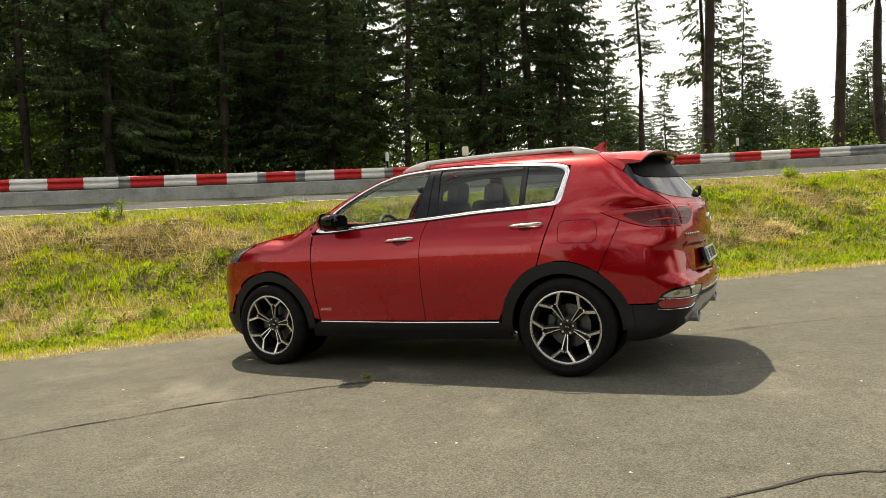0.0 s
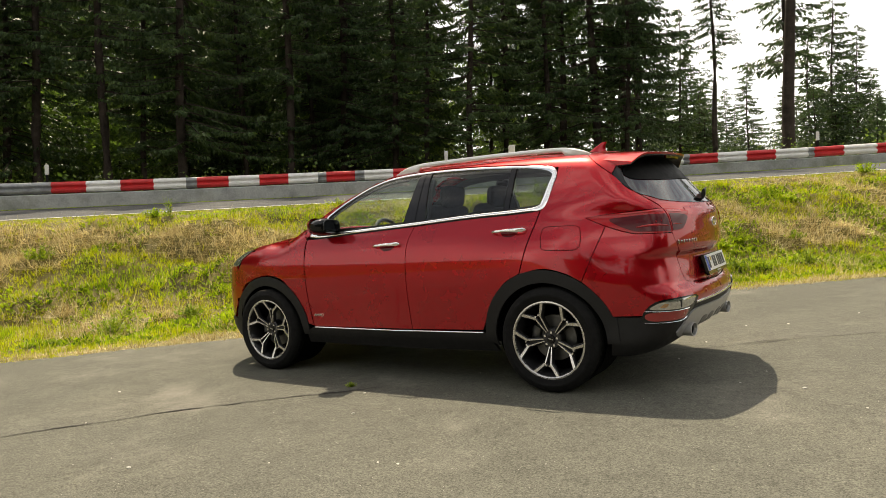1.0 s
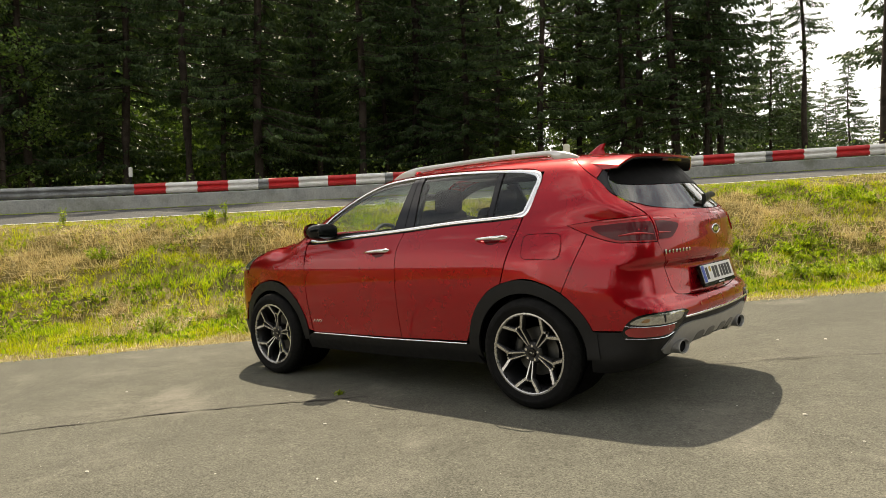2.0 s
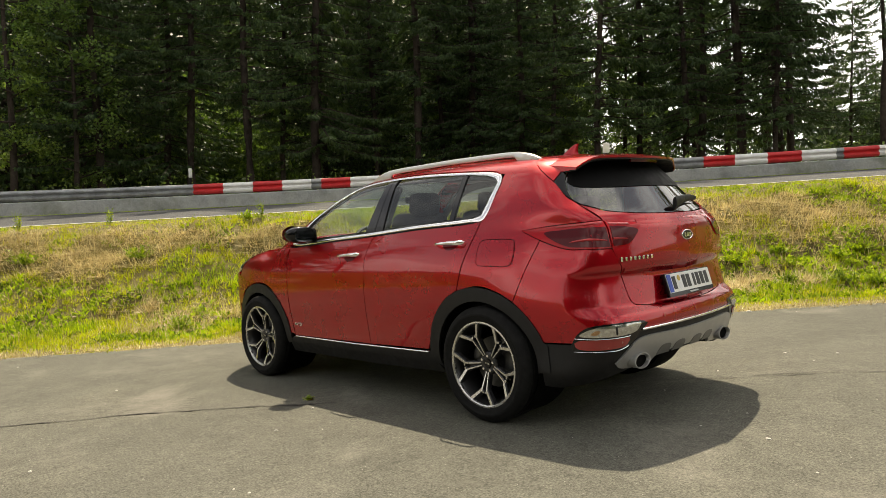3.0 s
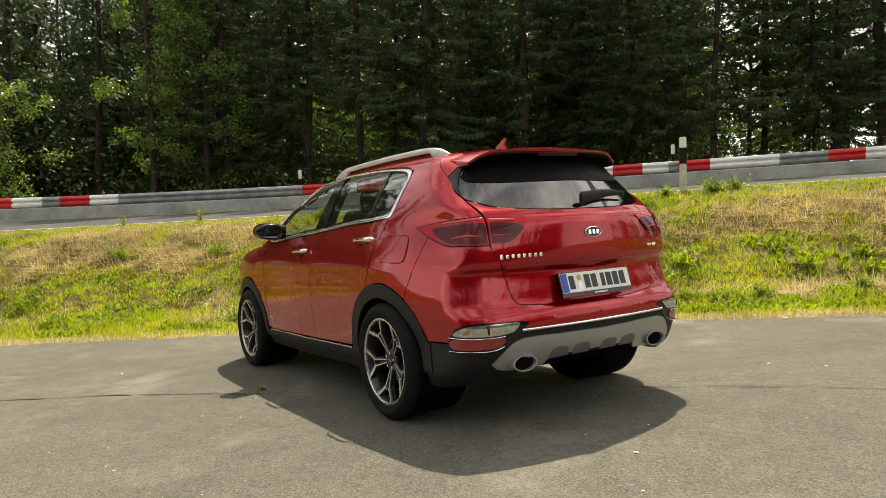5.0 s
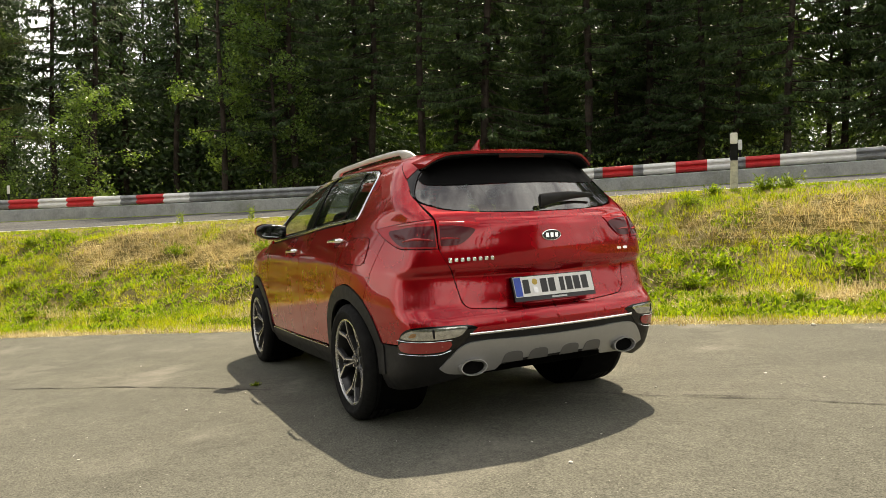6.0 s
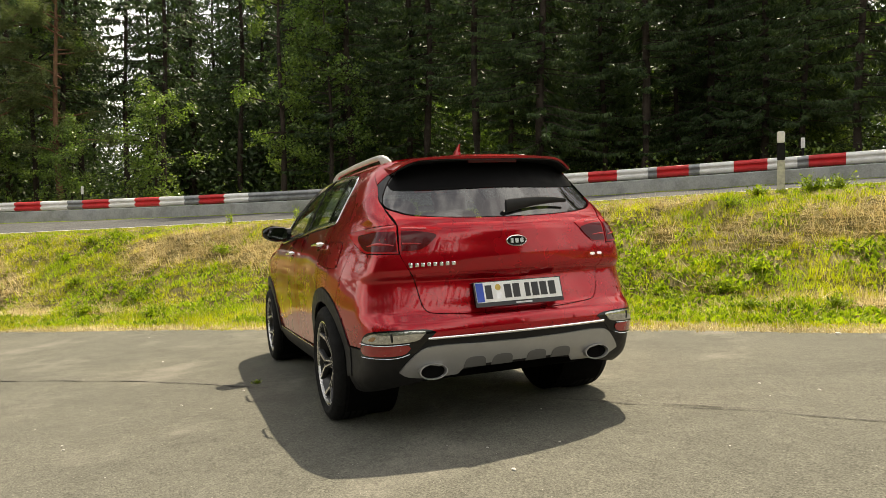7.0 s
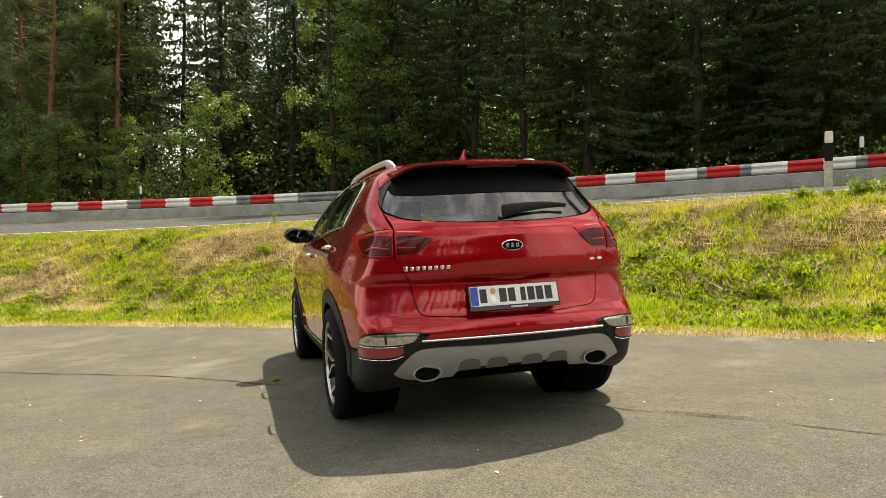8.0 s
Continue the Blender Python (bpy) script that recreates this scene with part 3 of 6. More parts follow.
# unseen stand added at the end, keeps bright sky out of the car's reflections
for i in range(22):
    a = i / 21
    plant(SPRUCES[i % 4] if i % 3 else YOUNG[0], -50 - 14 * math.sin(a * 3.14) + rng.uniform(-2, 2), -62 + 44 * a + rng.uniform(-1.5, 1.5), rng.uniform(0, 6), rng.uniform(0.75, 1.05))

# undergrowth and far woods behind the edge: loose clumps of leaves
def thicket(name, label, material, count, us_, ss_, zs, leaf, spread, seed, wide=0.20, sky=1.7):
    g = np.random.default_rng(seed)
    clumps = 0
    verts, faces = [], []
    while clumps < count:
        u, s = g.uniform(*us_), g.uniform(*ss_)
        h = g.uniform(*zs)
        if s > 8 and h > 4 and (abs(u - gap_u(s)) < sky or abs(u + 2.0 + 0.17 * s) < 1.0 or (h > 13 and abs(u - gap_u(s)) < 7)):
            continue
        x, y = to_xy(u, s)
        z0 = land_z(u, s)
        c = np.array([x, y, z0 + h])
        n = 22
        at = c + g.normal(0, 1, (n, 3)) * np.array([spread, spread, spread * 0.7])
        way = g.normal(0, 1, (n, 3)) + np.array([0, 0, -0.35])
        way /= np.linalg.norm(way, axis=1)[:, None]
        oth = np.cross(way, g.normal(0, 1, (n, 3)))
        oth /= np.linalg.norm(oth, axis=1)[:, None]
        ln = leaf * g.uniform(0.6, 1.5, (n, 1))
        q = np.stack([at, at + way * ln * 0.5 + oth * ln * wide, at + way * ln, at + way * ln * 0.5 - oth * ln * wide], 1)
        k = len(verts)
        verts += [tuple(v) for v in q.reshape(-1, 3)]
        faces += [(k + 4 * i, k + 4 * i + 1, k + 4 * i + 2, k + 4 * i + 3) for i in range(n)]
        clumps += 1
    me = mesh_of(name, verts, faces)
    me.materials.append(material)
    return tagged(new(name, me), label, "undergrowth", kind="stuff")


thicket("undergrowth", "dark green undergrowth deep in the forest", M_SPRUCE, 5600, (-8, 62), (11, 40), (0.0, 9.0), 0.34, 0.75, 61)
thicket("far_woods", "dense far woods behind the forest edge", M_SPRUCE, 9000, (-2, 95), (40, 60), (0.0, 27.0), 0.60, 1.4, 62, sky=9.0)
thicket("woods_by_the_gap", "far dark woods round a gap of sky", M_SPRUCE, 3400, (36, 78), (40, 60), (0.0, 19.0), 0.30, 1.0, 69)
thicket("bright_leaves", "sunlit green leaves in gaps of the forest", M_LEAF, 750, (2, 23), (10, 32), (0.3, 7.0), 0.20, 0.6, 63, wide=0.30)
thicket("glade_leaves", "sunlit green saplings in a glade behind the trunks", M_LEAF, 900, (12.0, 19.5), (12.0, 17.5), (0.3, 6.0), 0.16, 0.45, 67, wide=0.30)
thicket("bushes_behind_rail", "low green bushes behind the guard rail", M_LEAF, 420, (-45, 45), (1.6, 5.0), (0.0, 1.3), 0.13, 0.4, 64, wide=0.30)
thicket("far_bushes", "low far bushes beyond the open ground", M_SPRUCE, 4000, (-110, -6), (24, 70), (0.0, 5.0), 0.26, 0.9, 65)
thicket("woods_across", "dense woods across the car park", M_SPRUCE, 5200, (-100, 100), (-88, -60), (0.0, 17.0), 1.1, 1.9, 66)
# unseen filler behind the added end stand, darkens what the paint reflects
thicket("woods_at_end", "unseen woods added at the car park's end to darken reflections", M_SPRUCE, 1500, (-92, -62), (-66, -16), (0.0, 15.0), 1.1, 1.9, 68)

# ---- grass bank ----
def blades(name, label, material, spots, length, width, lean, seed, up=1.0, category="grass"):
    """Loose blades rooted at spots (u, s): narrow leaves, one face each."""
    g = np.random.default_rng(seed)
    n = len(spots)
    root = np.array([(*to_xy(u, s), land_z(u, s) - 0.01) for u, s in spots])
    az = g.uniform(0, 2 * math.pi, n)
    tilt = np.minimum(np.abs(g.normal(0, lean, n)), 1.42)
    way = np.stack([np.cos(az) * np.sin(tilt), np.sin(az) * np.sin(tilt), np.cos(tilt) * up + 0.03], 1)
    way /= np.linalg.norm(way, axis=1)[:, None]
    az2 = g.uniform(0, 2 * math.pi, n)
    side = np.stack([np.cos(az2), np.sin(az2), 0 * az2], 1)
    ln = length * g.uniform(0.5, 1.5, n)[:, None]
    ln = ln * np.where(np.array([s for _, s in spots]) > -11.95, 0.35, 1.0)[:, None]
    w = width * g.uniform(0.6, 1.4, n)[:, None]
    bend = np.stack([np.cos(az), np.sin(az), -0.5 + 0 * az], 1) * ln * 0.25
    q = np.stack([root - side * w * 0.5, root + side * w * 0.5, root + way * ln * 0.6 + side * w * 0.4, root + way * ln + bend, root + way * ln * 0.6 - side * w * 0.4], 1)
    verts = [tuple(v) for v in q.reshape(-1, 3)]
    faces = [(5 * i, 5 * i + 1, 5 * i + 2, 5 * i + 3, 5 * i + 4) for i in range(n)]
    me = mesh_of(name, verts, faces)
    me.materials.append(material)
    return tagged(new(name, me), label, category, kind="stuff")


def hay_amount(u, s):
    """How dry the bank is here: bands under the lip and along the asphalt, in patches."""
    v = noise.noise((u * 0.45, s * 0.9, 21.0)) + 0.5 * noise.noise((u * 1.7, s * 2.2, 4.0))
    band = math.exp(-((s + 12.9) / 0.75) ** 2) * 0.34 + 0.20 * math.exp(-((s + 14.3) / 0.6) ** 2)
    spot = 0.9 * math.exp(-((u - 7.6) / 2.4) ** 2 - ((s + 12.45) / 0.55) ** 2) + 0.4 * math.exp(-((u + 4.4) / 1.8) ** 2 - ((s + 12.8) / 0.6) ** 2)
    spot += (0.42 * math.exp(-((u + 4.0) / 6.0) ** 2 - ((s + 13.1) / 1.0) ** 2) + 0.25 * math.exp(-((u - 6.0) / 5.0) ** 2 - ((s + 14.6) / 0.8) ** 2)) * max(0.0, 0.4 + 1.6 * noise.noise((u * 1.1, s * 1.6, 55.0)))
    edge = 1.1 * math.exp(-((s + 16.95) / 0.30) ** 4)
    return v * 1.15 + band + spot + edge - 0.11


def tufts(name, label, material, spots, each, length, width, spread, lean, seed, fall=0.0):
    """Tufts of thin blades rooted round spots (u, s), one triangle a blade; fall lays them down the bank."""
    g = np.random.default_rng(seed)
    spots = np.array(spots)
    base = np.array([(*to_xy(u, s), land_z(u, s)) for u, s in spots])
    n = len(base)
    size = np.repeat(g.uniform(0.55, 1.45, n) * np.where(spots[:, 1] > -11.95, 0.45, np.where(spots[:, 1] < -16.2, 0.5, 1.0)), each)
    root = np.repeat(base, each, 0)
    az = g.uniform(0, 2 * math.pi, n * each)
    away = np.abs(g.normal(0, spread, n * each)) * size
    out = np.stack([np.cos(az), np.sin(az), 0 * az], 1)
    root = root + out * away[:, None] + np.array([0, 0, -0.012])
    tilt = np.minimum(np.abs(g.normal(0, lean, n * each)) + 0.1, 1.45)
    az += g.normal(0, 0.7, n * each)
    way = np.stack([np.cos(az) * np.sin(tilt) - fall * UY, np.sin(az) * np.sin(tilt) + fall * UX, np.cos(tilt) + 0.03], 1)
    way /= np.linalg.norm(way, axis=1)[:, None]
    az2 = g.uniform(0, 2 * math.pi, n * each)
    side = np.stack([np.cos(az2), np.sin(az2), 0.3 * np.sin(3 * az2)], 1)
    w = (width * g.uniform(0.6, 1.4, n * each) * 0.5)[:, None]
    ln = (length * g.uniform(0.5, 1.4, n * each) * size)[:, None]
    q = np.stack([root - side * w, root + side * w, root + way * ln], 1).reshape(-1, 3)
    count = n * each
    me = bpy.data.meshes.new(name)
    me.vertices.add(3 * count)
    me.vertices.foreach_set("co", q.astype(np.float32).ravel())
    me.loops.add(3 * count)
    me.loops.foreach_set("vertex_index", np.arange(3 * count, dtype=np.int32))
    me.polygons.add(count)
    me.polygons.foreach_set("loop_start", np.arange(0, 3 * count, 3, dtype=np.int32))
    me.update(calc_edges=True)
    me.materials.append(material)
    return tagged(new(name, me), label, "grass", kind="stuff")


def weediness(u, s):
    """Where broad-leaved weeds stand: mostly the lower half of the bank."""
    low = 0.22 if s < -13.4 else -0.10
    return noise.noise((u * 0.7, s * 1.0, 40.0)) + 0.7 * noise.noise((u * 2.6, s * 2.6, 41.0)) + low + (0.18 if u < 1 else 0.0)


g0 = random.Random(77)
green, dry, lush, cover = [], [], [], []
for i in range(92000):
    u, s = g0.uniform(-20, 27), g0.uniform(-17.15, -11.38)
    if s < -16.9 + edge_wobble(u) and g0.random() < 0.5:
        continue
    h = hay_amount(u, s) + g0.gauss(0, 0.16)
    w = weediness(u, s) + g0.gauss(0, 0.15)
    if h > 0.46:
        dry.append((u, s))
    elif -16.3 < s < -12.1 and w > 0.20:
        cover.append((u, s))
    elif h < -0.25 and s > -15.8:
        lush.append((u, s))
    else:
        green.append((u, s))
tufts("grass", "short bright green grass on the sunny bank", M_GRASS, green, 9, 0.085, 0.0125, 0.034, 0.7, 1)
tufts("dry_grass", "tan dry mown hay lying on the bank", M_HAY, dry, 12, 0.17, 0.0105, 0.06, 3.0, 2, 0.3)
tufts("thin_dry_grass", "dry straw scattered between the green grass", M_HAY, green[::3] + cover[::3], 4, 0.11, 0.009, 0.07, 1.2, 12, 0.3)
tufts("lush_grass", "darker green lush grass on the bank", M_WEED, lush, 10, 0.11, 0.013, 0.04, 0.7, 3)
leafy_spots = []
for u, s in cover:
    for k in range(4):
        leafy_spots.append((u + g0.gauss(0, 0.05), s + g0.gauss(0, 0.05)))
blades("ground_cover", "broad-leaved green weeds covering parts of the bank", M_WEED, leafy_spots[:90000], 0.075, 0.036, 0.8, 6)
low_verge = [(g0.uniform(-30, 30), g0.uniform(-11.42, -11.06)) for i in range(24000)]
blades("lip_grass", "very short grass along the road edge", M_GRASS, low_verge, 0.095, 0.012, 0.6, 8)
verge = [(g0.uniform(-45, 45), -0.95 + 0.55 * g0.random() ** 1.5) for i in range(36000)]
blades("verge_grass", "thin grass along the road edges", M_WEED, verge, 0.11, 0.02, 0.6, 4)
wide = [(g0.choice((-1, 1)) * g0.uniform(22, 60), g0.uniform(-17.1, -11.2)) for i in range(20000)]
blades("far_grass", "grass on the far ends of the bank", M_GRASS, wide, 0.16, 0.03, 0.6, 5)


def weed(seed, height, spread, n, leaf):
    rng = random.Random(seed)
    ob = new("weed_plant")
    stems, leaves = Pile(), Pile()
    for i in range(n):
        az = rng.uniform(0, 6.28)
        out = Vector((math.cos(az), math.sin(az), 0)) * spread * rng.random()
        tip = out + Vector((0, 0, height * rng.uniform(0.5, 1.0)))
        stems.add(*tube([(out * 0.15, 0.004), (out * 0.6 + Vector((0, 0, tip.z * 0.5)), 0.003), (tip, 0.0015)], 3))
        for k in range(7):
            p = (out * 0.6).lerp(tip, rng.random()) if k else tip
            p = Vector((p.x, p.y, max(0.03, p.z * rng.uniform(0.35, 1.0))))
            way = Vector((rng.uniform(-1, 1), rng.uniform(-1, 1), rng.uniform(-0.1, 0.8))).normalized()
            leaves.blade(p, p + way * leaf * rng.uniform(0.7, 1.5), leaf * 0.28, way.cross(Vector((0, 0.2, 1))).normalized())
    part_mesh("stem", stems.v, stems.f, M_WEED, ob)
    part_mesh("foliage", leaves.v, leaves.f, M_WEED, ob)
    return tagged(ob, "leafy green weed growing on the grass bank", "weed", "weeds on the bank")


WEEDS = [weed(1, 0.27, 0.30, 46, 0.058), weed(2, 0.17, 0.26, 36, 0.052), weed(3, 0.48, 0.14, 9, 0.055)]
WEED_AT = [(0, -1.9, -11.55), (0, -2.3, -11.5), (1, -1.1, -11.7), (2, 5.26, -11.7), (1, 5.5, -11.75), (2, 9.8, -11.6), (2, 8.2, -11.5), (1, 2.2, -11.6), (0, -9.0, -11.6)]
rw = random.Random(9)
WEED_AT += [(rw.choice((0, 1, 1)), rw.uniform(-12, 16), rw.uniform(-15.6, -12.0)) for i in range(34)]
WEED_AT += [(1, rw.uniform(-6, 0), rw.uniform(-15.4, -13.6)) for i in range(16)]
for k, u, s in WEED_AT:
    x, y = to_xy(u, s)
    m = Matrix.Translation((x, y, land_z(u, s))) @ Matrix.Rotation(rw.uniform(0, 6), 4, "Z")
    if WEEDS[k].name in used:
        copy_thing(WEEDS[k], m)
    else:
        used.add(WEEDS[k].name)
        WEEDS[k].matrix_basis = m

x, y = 1.51, 1.20
sprout = copy_thing(WEEDS[1], Matrix.Translation((x, y, lot_z(x, y) + 0.008)) @ Matrix.Diagonal((0.22, 0.22, 0.2, 1)))
tagged(sprout, "tiny green weed growing in the asphalt crack", "weed", "weeds in the asphalt")

# ---- marker posts ----
def prism(name, x0, x1, y0, y1, z0, z1, material, parent, r=0.008, label=""):
    bm = bmesh.new()
    bmesh.ops.create_cube(bm, size=1.0, matrix=Matrix.Translation(((x0 + x1) / 2, (y0 + y1) / 2, (z0 + z1) / 2)) @ Matrix.Diagonal((x1 - x0, y1 - y0, z1 - z0, 1)))
    bmesh.ops.bevel(bm, geom=bm.edges[:], offset=r, segments=2, affect="EDGES")
    return part(name, bm, material, parent, label)


post = tagged(new("delineator_post"), "white roadside delineator post with black band on the grass lip", "road post")
x, y = to_xy(-1.44, -11.15)
post.matrix_basis = Matrix.Translation((x, y, land_z(-1.44, -11.15) - 0.05)) @ Matrix.Rotation(math.atan2(UY, UX) + 0.1, 4, "Z")
prism("post_foot", -0.062, 0.062, -0.045, 0.045, -0.1, 0.56, M_PDIRTY, post, 0.012, "dirty white lower post")
prism("post_band", -0.063, 0.063, -0.046, 0.046, 0.56, 0.86, M_PBLACK, post, 0.012, "black band")
prism("post_head", -0.062, 0.062, -0.045, 0.045, 0.86, 1.06, M_PWHITE, post, 0.014, "white post head")
for u in (-15.5, -1.5, 11.75, 25.1):
    small = tagged(new("rail_marker"), "small white marker post behind the guard rail", "road post", "rail markers")
    x, y = to_xy(u, 0.16)
    small.matrix_basis = Matrix.Translation((x, y, rail_top(u))) @ Matrix.Rotation(math.atan2(UY, UX), 4, "Z")
    prism("marker_stem", -0.035, 0.035, -0.02, 0.02, -0.6, 0.25, M_PBLACK, small, 0.006, "black stem")
    prism("marker_head", -0.06, 0.06, -0.03, 0.03, 0.25, 0.58, M_PWHITE, small, 0.012, "white head")

# ---- bits lying on the asphalt ----
def chip(seed):
    rng = random.Random(seed)
    bm = bmesh.new()
    bmesh.ops.create_icosphere(bm, subdivisions=1, radius=0.5)
    for v_ in bm.verts:
        v_.co = Vector((v_.co.x * rng.uniform(0.7, 1.2), v_.co.y * rng.uniform(0.5, 0.9), v_.co.z * 0.35))
    me = bpy.data.meshes.new("stone_chip")
    bm.to_mesh(me)
    bm.free()
    me.materials.append(M_CHIP)
    return me


M_CHIP = plain("pale_stone", (0.55, 0.53, 0.48), 0.8, vary=0.2, scale=30, bumps=0.2)
CHIPS = [chip(i) for i in range(4)]
CHIP_AT = [(1.49, 3.01, 0.03), (0.99, 1.77, 0.03), (-1.44, 0.36, 0.035), (-0.70, -1.84, 0.035), (-1.06, 0.32, 0.016), (0.49, -3.99, 0.07), (-1.04, -1.99, 0.03)]
rc = random.Random(3)
CHIP_AT += [(rc.uniform(-6, 7), rc.uniform(-5.5, 5.5), 0.008 + 0.02 * rc.random() ** 3) for i in range(150)]
for i, (x, y, d) in enumerate(CHIP_AT):
    ob = new("stone_chip", CHIPS[i % 4])
    ob.matrix_basis = Matrix.Translation((x, y, lot_z(x, y) + 0.010 + d * 0.1)) @ Matrix.Rotation(rc.uniform(0, 6), 4, "Z") @ Matrix.Diagonal((d, d, d, 1))
    tagged(ob, "small pale stone chip lying on the asphalt", "stone", "stone chips")

# ---- car: the skin as a few smooth laws; x ahead from the rear axle, y to its left, z up ----
def curve(knots):
    """A smooth law through (place, value) knots (monotone cubic, flat ends)."""
    xs, ys = np.array([k[0] for k in knots], float), np.array([k[1] for k in knots], float)
    h, d = np.diff(xs), np.diff(ys) / np.diff(xs)
    m = np.zeros(len(xs))
    m[1:-1] = np.where(d[:-1] * d[1:] > 0, 2 * d[:-1] * d[1:] / np.where(d[:-1] + d[1:] == 0, 1, d[:-1] + d[1:]), 0)
    m[0], m[-1] = d[0], d[-1]

    def law(v):
        v = np.asarray(v, float)
        i = np.clip(np.searchsorted(xs, v) - 1, 0, len(h) - 1)
        t = np.clip((v - xs[i]) / h[i], -0.5, 1.5)
        a, b = ys[i], ys[i + 1]
        inside = (2 * t**3 - 3 * t**2 + 1) * a + (t**3 - 2 * t**2 + t) * h[i] * m[i] + (3 * t**2 - 2 * t**3) * b + (t**3 - t**2) * h[i] * m[i + 1]
        low, high = ys[0] + m[0] * (v - xs[0]), ys[-1] + m[-1] * (v - xs[-1])
        return np.where(v < xs[0], low, np.where(v > xs[-1], high, inside))

    return law


side_w = curve([(0.15, 0.77), (0.25, 0.832), (0.34, 0.876), (0.40, 0.886), (0.50, 0.894), (0.62, 0.904), (0.75, 0.908), (0.88, 0.904), (0.98, 0.890),
                (1.06, 0.866), (1.12, 0.838), (1.20, 0.802), (1.30, 0.752), (1.40, 0.697), (1.48, 0.648), (1.54, 0.60), (1.60, 0.52)])
side_x = curve([(-1.0, 0.865), (-0.7, 0.925), (-0.4, 0.968), (-0.1, 0.992), (0.3, 1.0), (2.2, 1.0), (2.7, 0.985), (3.0, 0.955), (3.25, 0.90), (3.5, 0.80)])
taper = curve([(-0.95, 0.038), (-0.74, 0.050), (-0.62, 0.058), (-0.5, 0.054), (-0.26, 0.027), (0.0, 0.008), (0.25, 0.0), (0.6, 0.0)])
taper_z = curve([(0.55, 0.0), (0.72, 0.25), (0.86, 0.65), (0.98, 1.0), (1.12, 1.0), (1.24, 0.2), (1.34, 0.0), (1.5, 0.0)])
low_flare = curve([(-0.8, 0.030), (-0.42, 0.030), (-0.30, 0.0), (0.0, 0.0)])
low_z = curve([(0.15, 1.2), (0.30, 1.0), (0.42, 0.25), (0.50, 0.0), (0.7, 0.0)])
corner_k = curve([(0.2, 0.16), (0.75, 0.16), (1.0, 0.07), (1.15, 0.07), (1.30, 0.16), (1.6, 0.16)])
haunch = curve([(-1.0, 0.0), (-0.35, 0.010), (0.0, 0.016), (0.35, 0.010), (0.8, 0.0), (2.2, 0.0), (2.67, 0.014), (3.1, 0.0)])
haunch_z = curve([(0.4, 0.3), (0.75, 1.0), (0.92, 1.0), (1.08, 0.0), (1.3, 0.0)])
tail_e = curve([(0.15, 0.40), (0.24, 0.66), (0.30, 0.76), (0.36, 0.81), (0.45, 0.862), (0.53, 0.893), (0.575, 0.905), (0.62, 0.900), (0.645, 0.885), (0.675, 0.856),
                (0.74, 0.848), (0.845, 0.838), (0.862, 0.842), (0.884, 0.868), (0.91, 0.876), (0.97, 0.878), (1.04, 0.874), (1.11, 0.870), (1.15, 0.850), (1.175, 0.842), (1.20, 0.820), (1.30, 0.735),
                (1.40, 0.655), (1.50, 0.575), (1.60, 0.495)])
tail_c = curve([(0.2, 0.10), (0.45, 0.12), (0.56, 0.14), (0.66, 0.17), (0.72, 0.19), (0.95, 0.245), (1.05, 0.27), (1.15, 0.33), (1.26, 0.40), (1.42, 0.50), (1.6, 0.55)])
nose_e = curve([(0.15, 3.36), (0.25, 3.52), (0.45, 3.585), (0.65, 3.585), (0.80, 3.56), (0.92, 3.50), (1.0, 3.40), (1.1, 3.2)])
roof_z = curve([(-0.9, 1.36), (-0.62, 1.53), (-0.4, 1.575), (-0.1, 1.606), (0.3, 1.628), (0.7, 1.64), (1.05, 1.64), (1.35, 1.625), (1.6, 1.585), (1.8, 1.525), (2.0, 1.445), (2.2, 1.345),
                (2.45, 1.22), (2.62, 1.16), (2.9, 1.118), (3.15, 1.065), (3.35, 0.99), (3.5, 0.87), (3.6, 0.70)])
roof_c = curve([(-0.9, 0.16), (0.3, 0.13), (1.4, 0.15), (1.9, 0.20), (2.45, 0.20), (2.75, 0.11), (3.5, 0.16)])


def smax(a, b, k):
    h = np.maximum(k - np.abs(a - b), 0.0) / k
    return np.maximum(a, b) + h * h * k * 0.25


def skin(x, y, z):
    """Below nought inside the car's skin."""
    y = np.abs(y)
    side = y - side_w(z) * side_x(x) - haunch(x) * haunch_z(z) + np.maximum(taper(np.maximum(x, -0.95)), 0) * np.clip(taper_z(z), 0, 1) - np.clip(low_flare(x), 0, 0.03) * np.clip(low_z(z), 0, 1.2)
    tail = -x - tail_e(z) + tail_c(z) * y * y
    nose = x - nose_e(z) + 0.42 * y * y
    top = z - roof_z(x) + roof_c(x) * y * y
    ends = smax(tail, nose, 0.05)
    f = smax(side, ends, corner_k(np.clip(z, 0.2, 1.6)))
    return smax(f, top, 0.09)


def solve_skin(origin, way, far=1.6):
    """How far along way, from inside, each origin meets the skin."""
    lo, hi = np.zeros(len(origin)), np.full(len(origin), far)
    for _ in range(34):
        mid = (lo + hi) / 2
        p = origin + way * mid[:, None]
        inside = skin(p[:, 0], p[:, 1], p[:, 2]) < 0
        lo, hi = np.where(inside, mid, lo), np.where(inside, hi, mid)
    return origin + way * lo[:, None]


XC, XF, YC, RC = -0.15, 2.75, 0.35, 0.5
TURN = RC * math.pi / 2


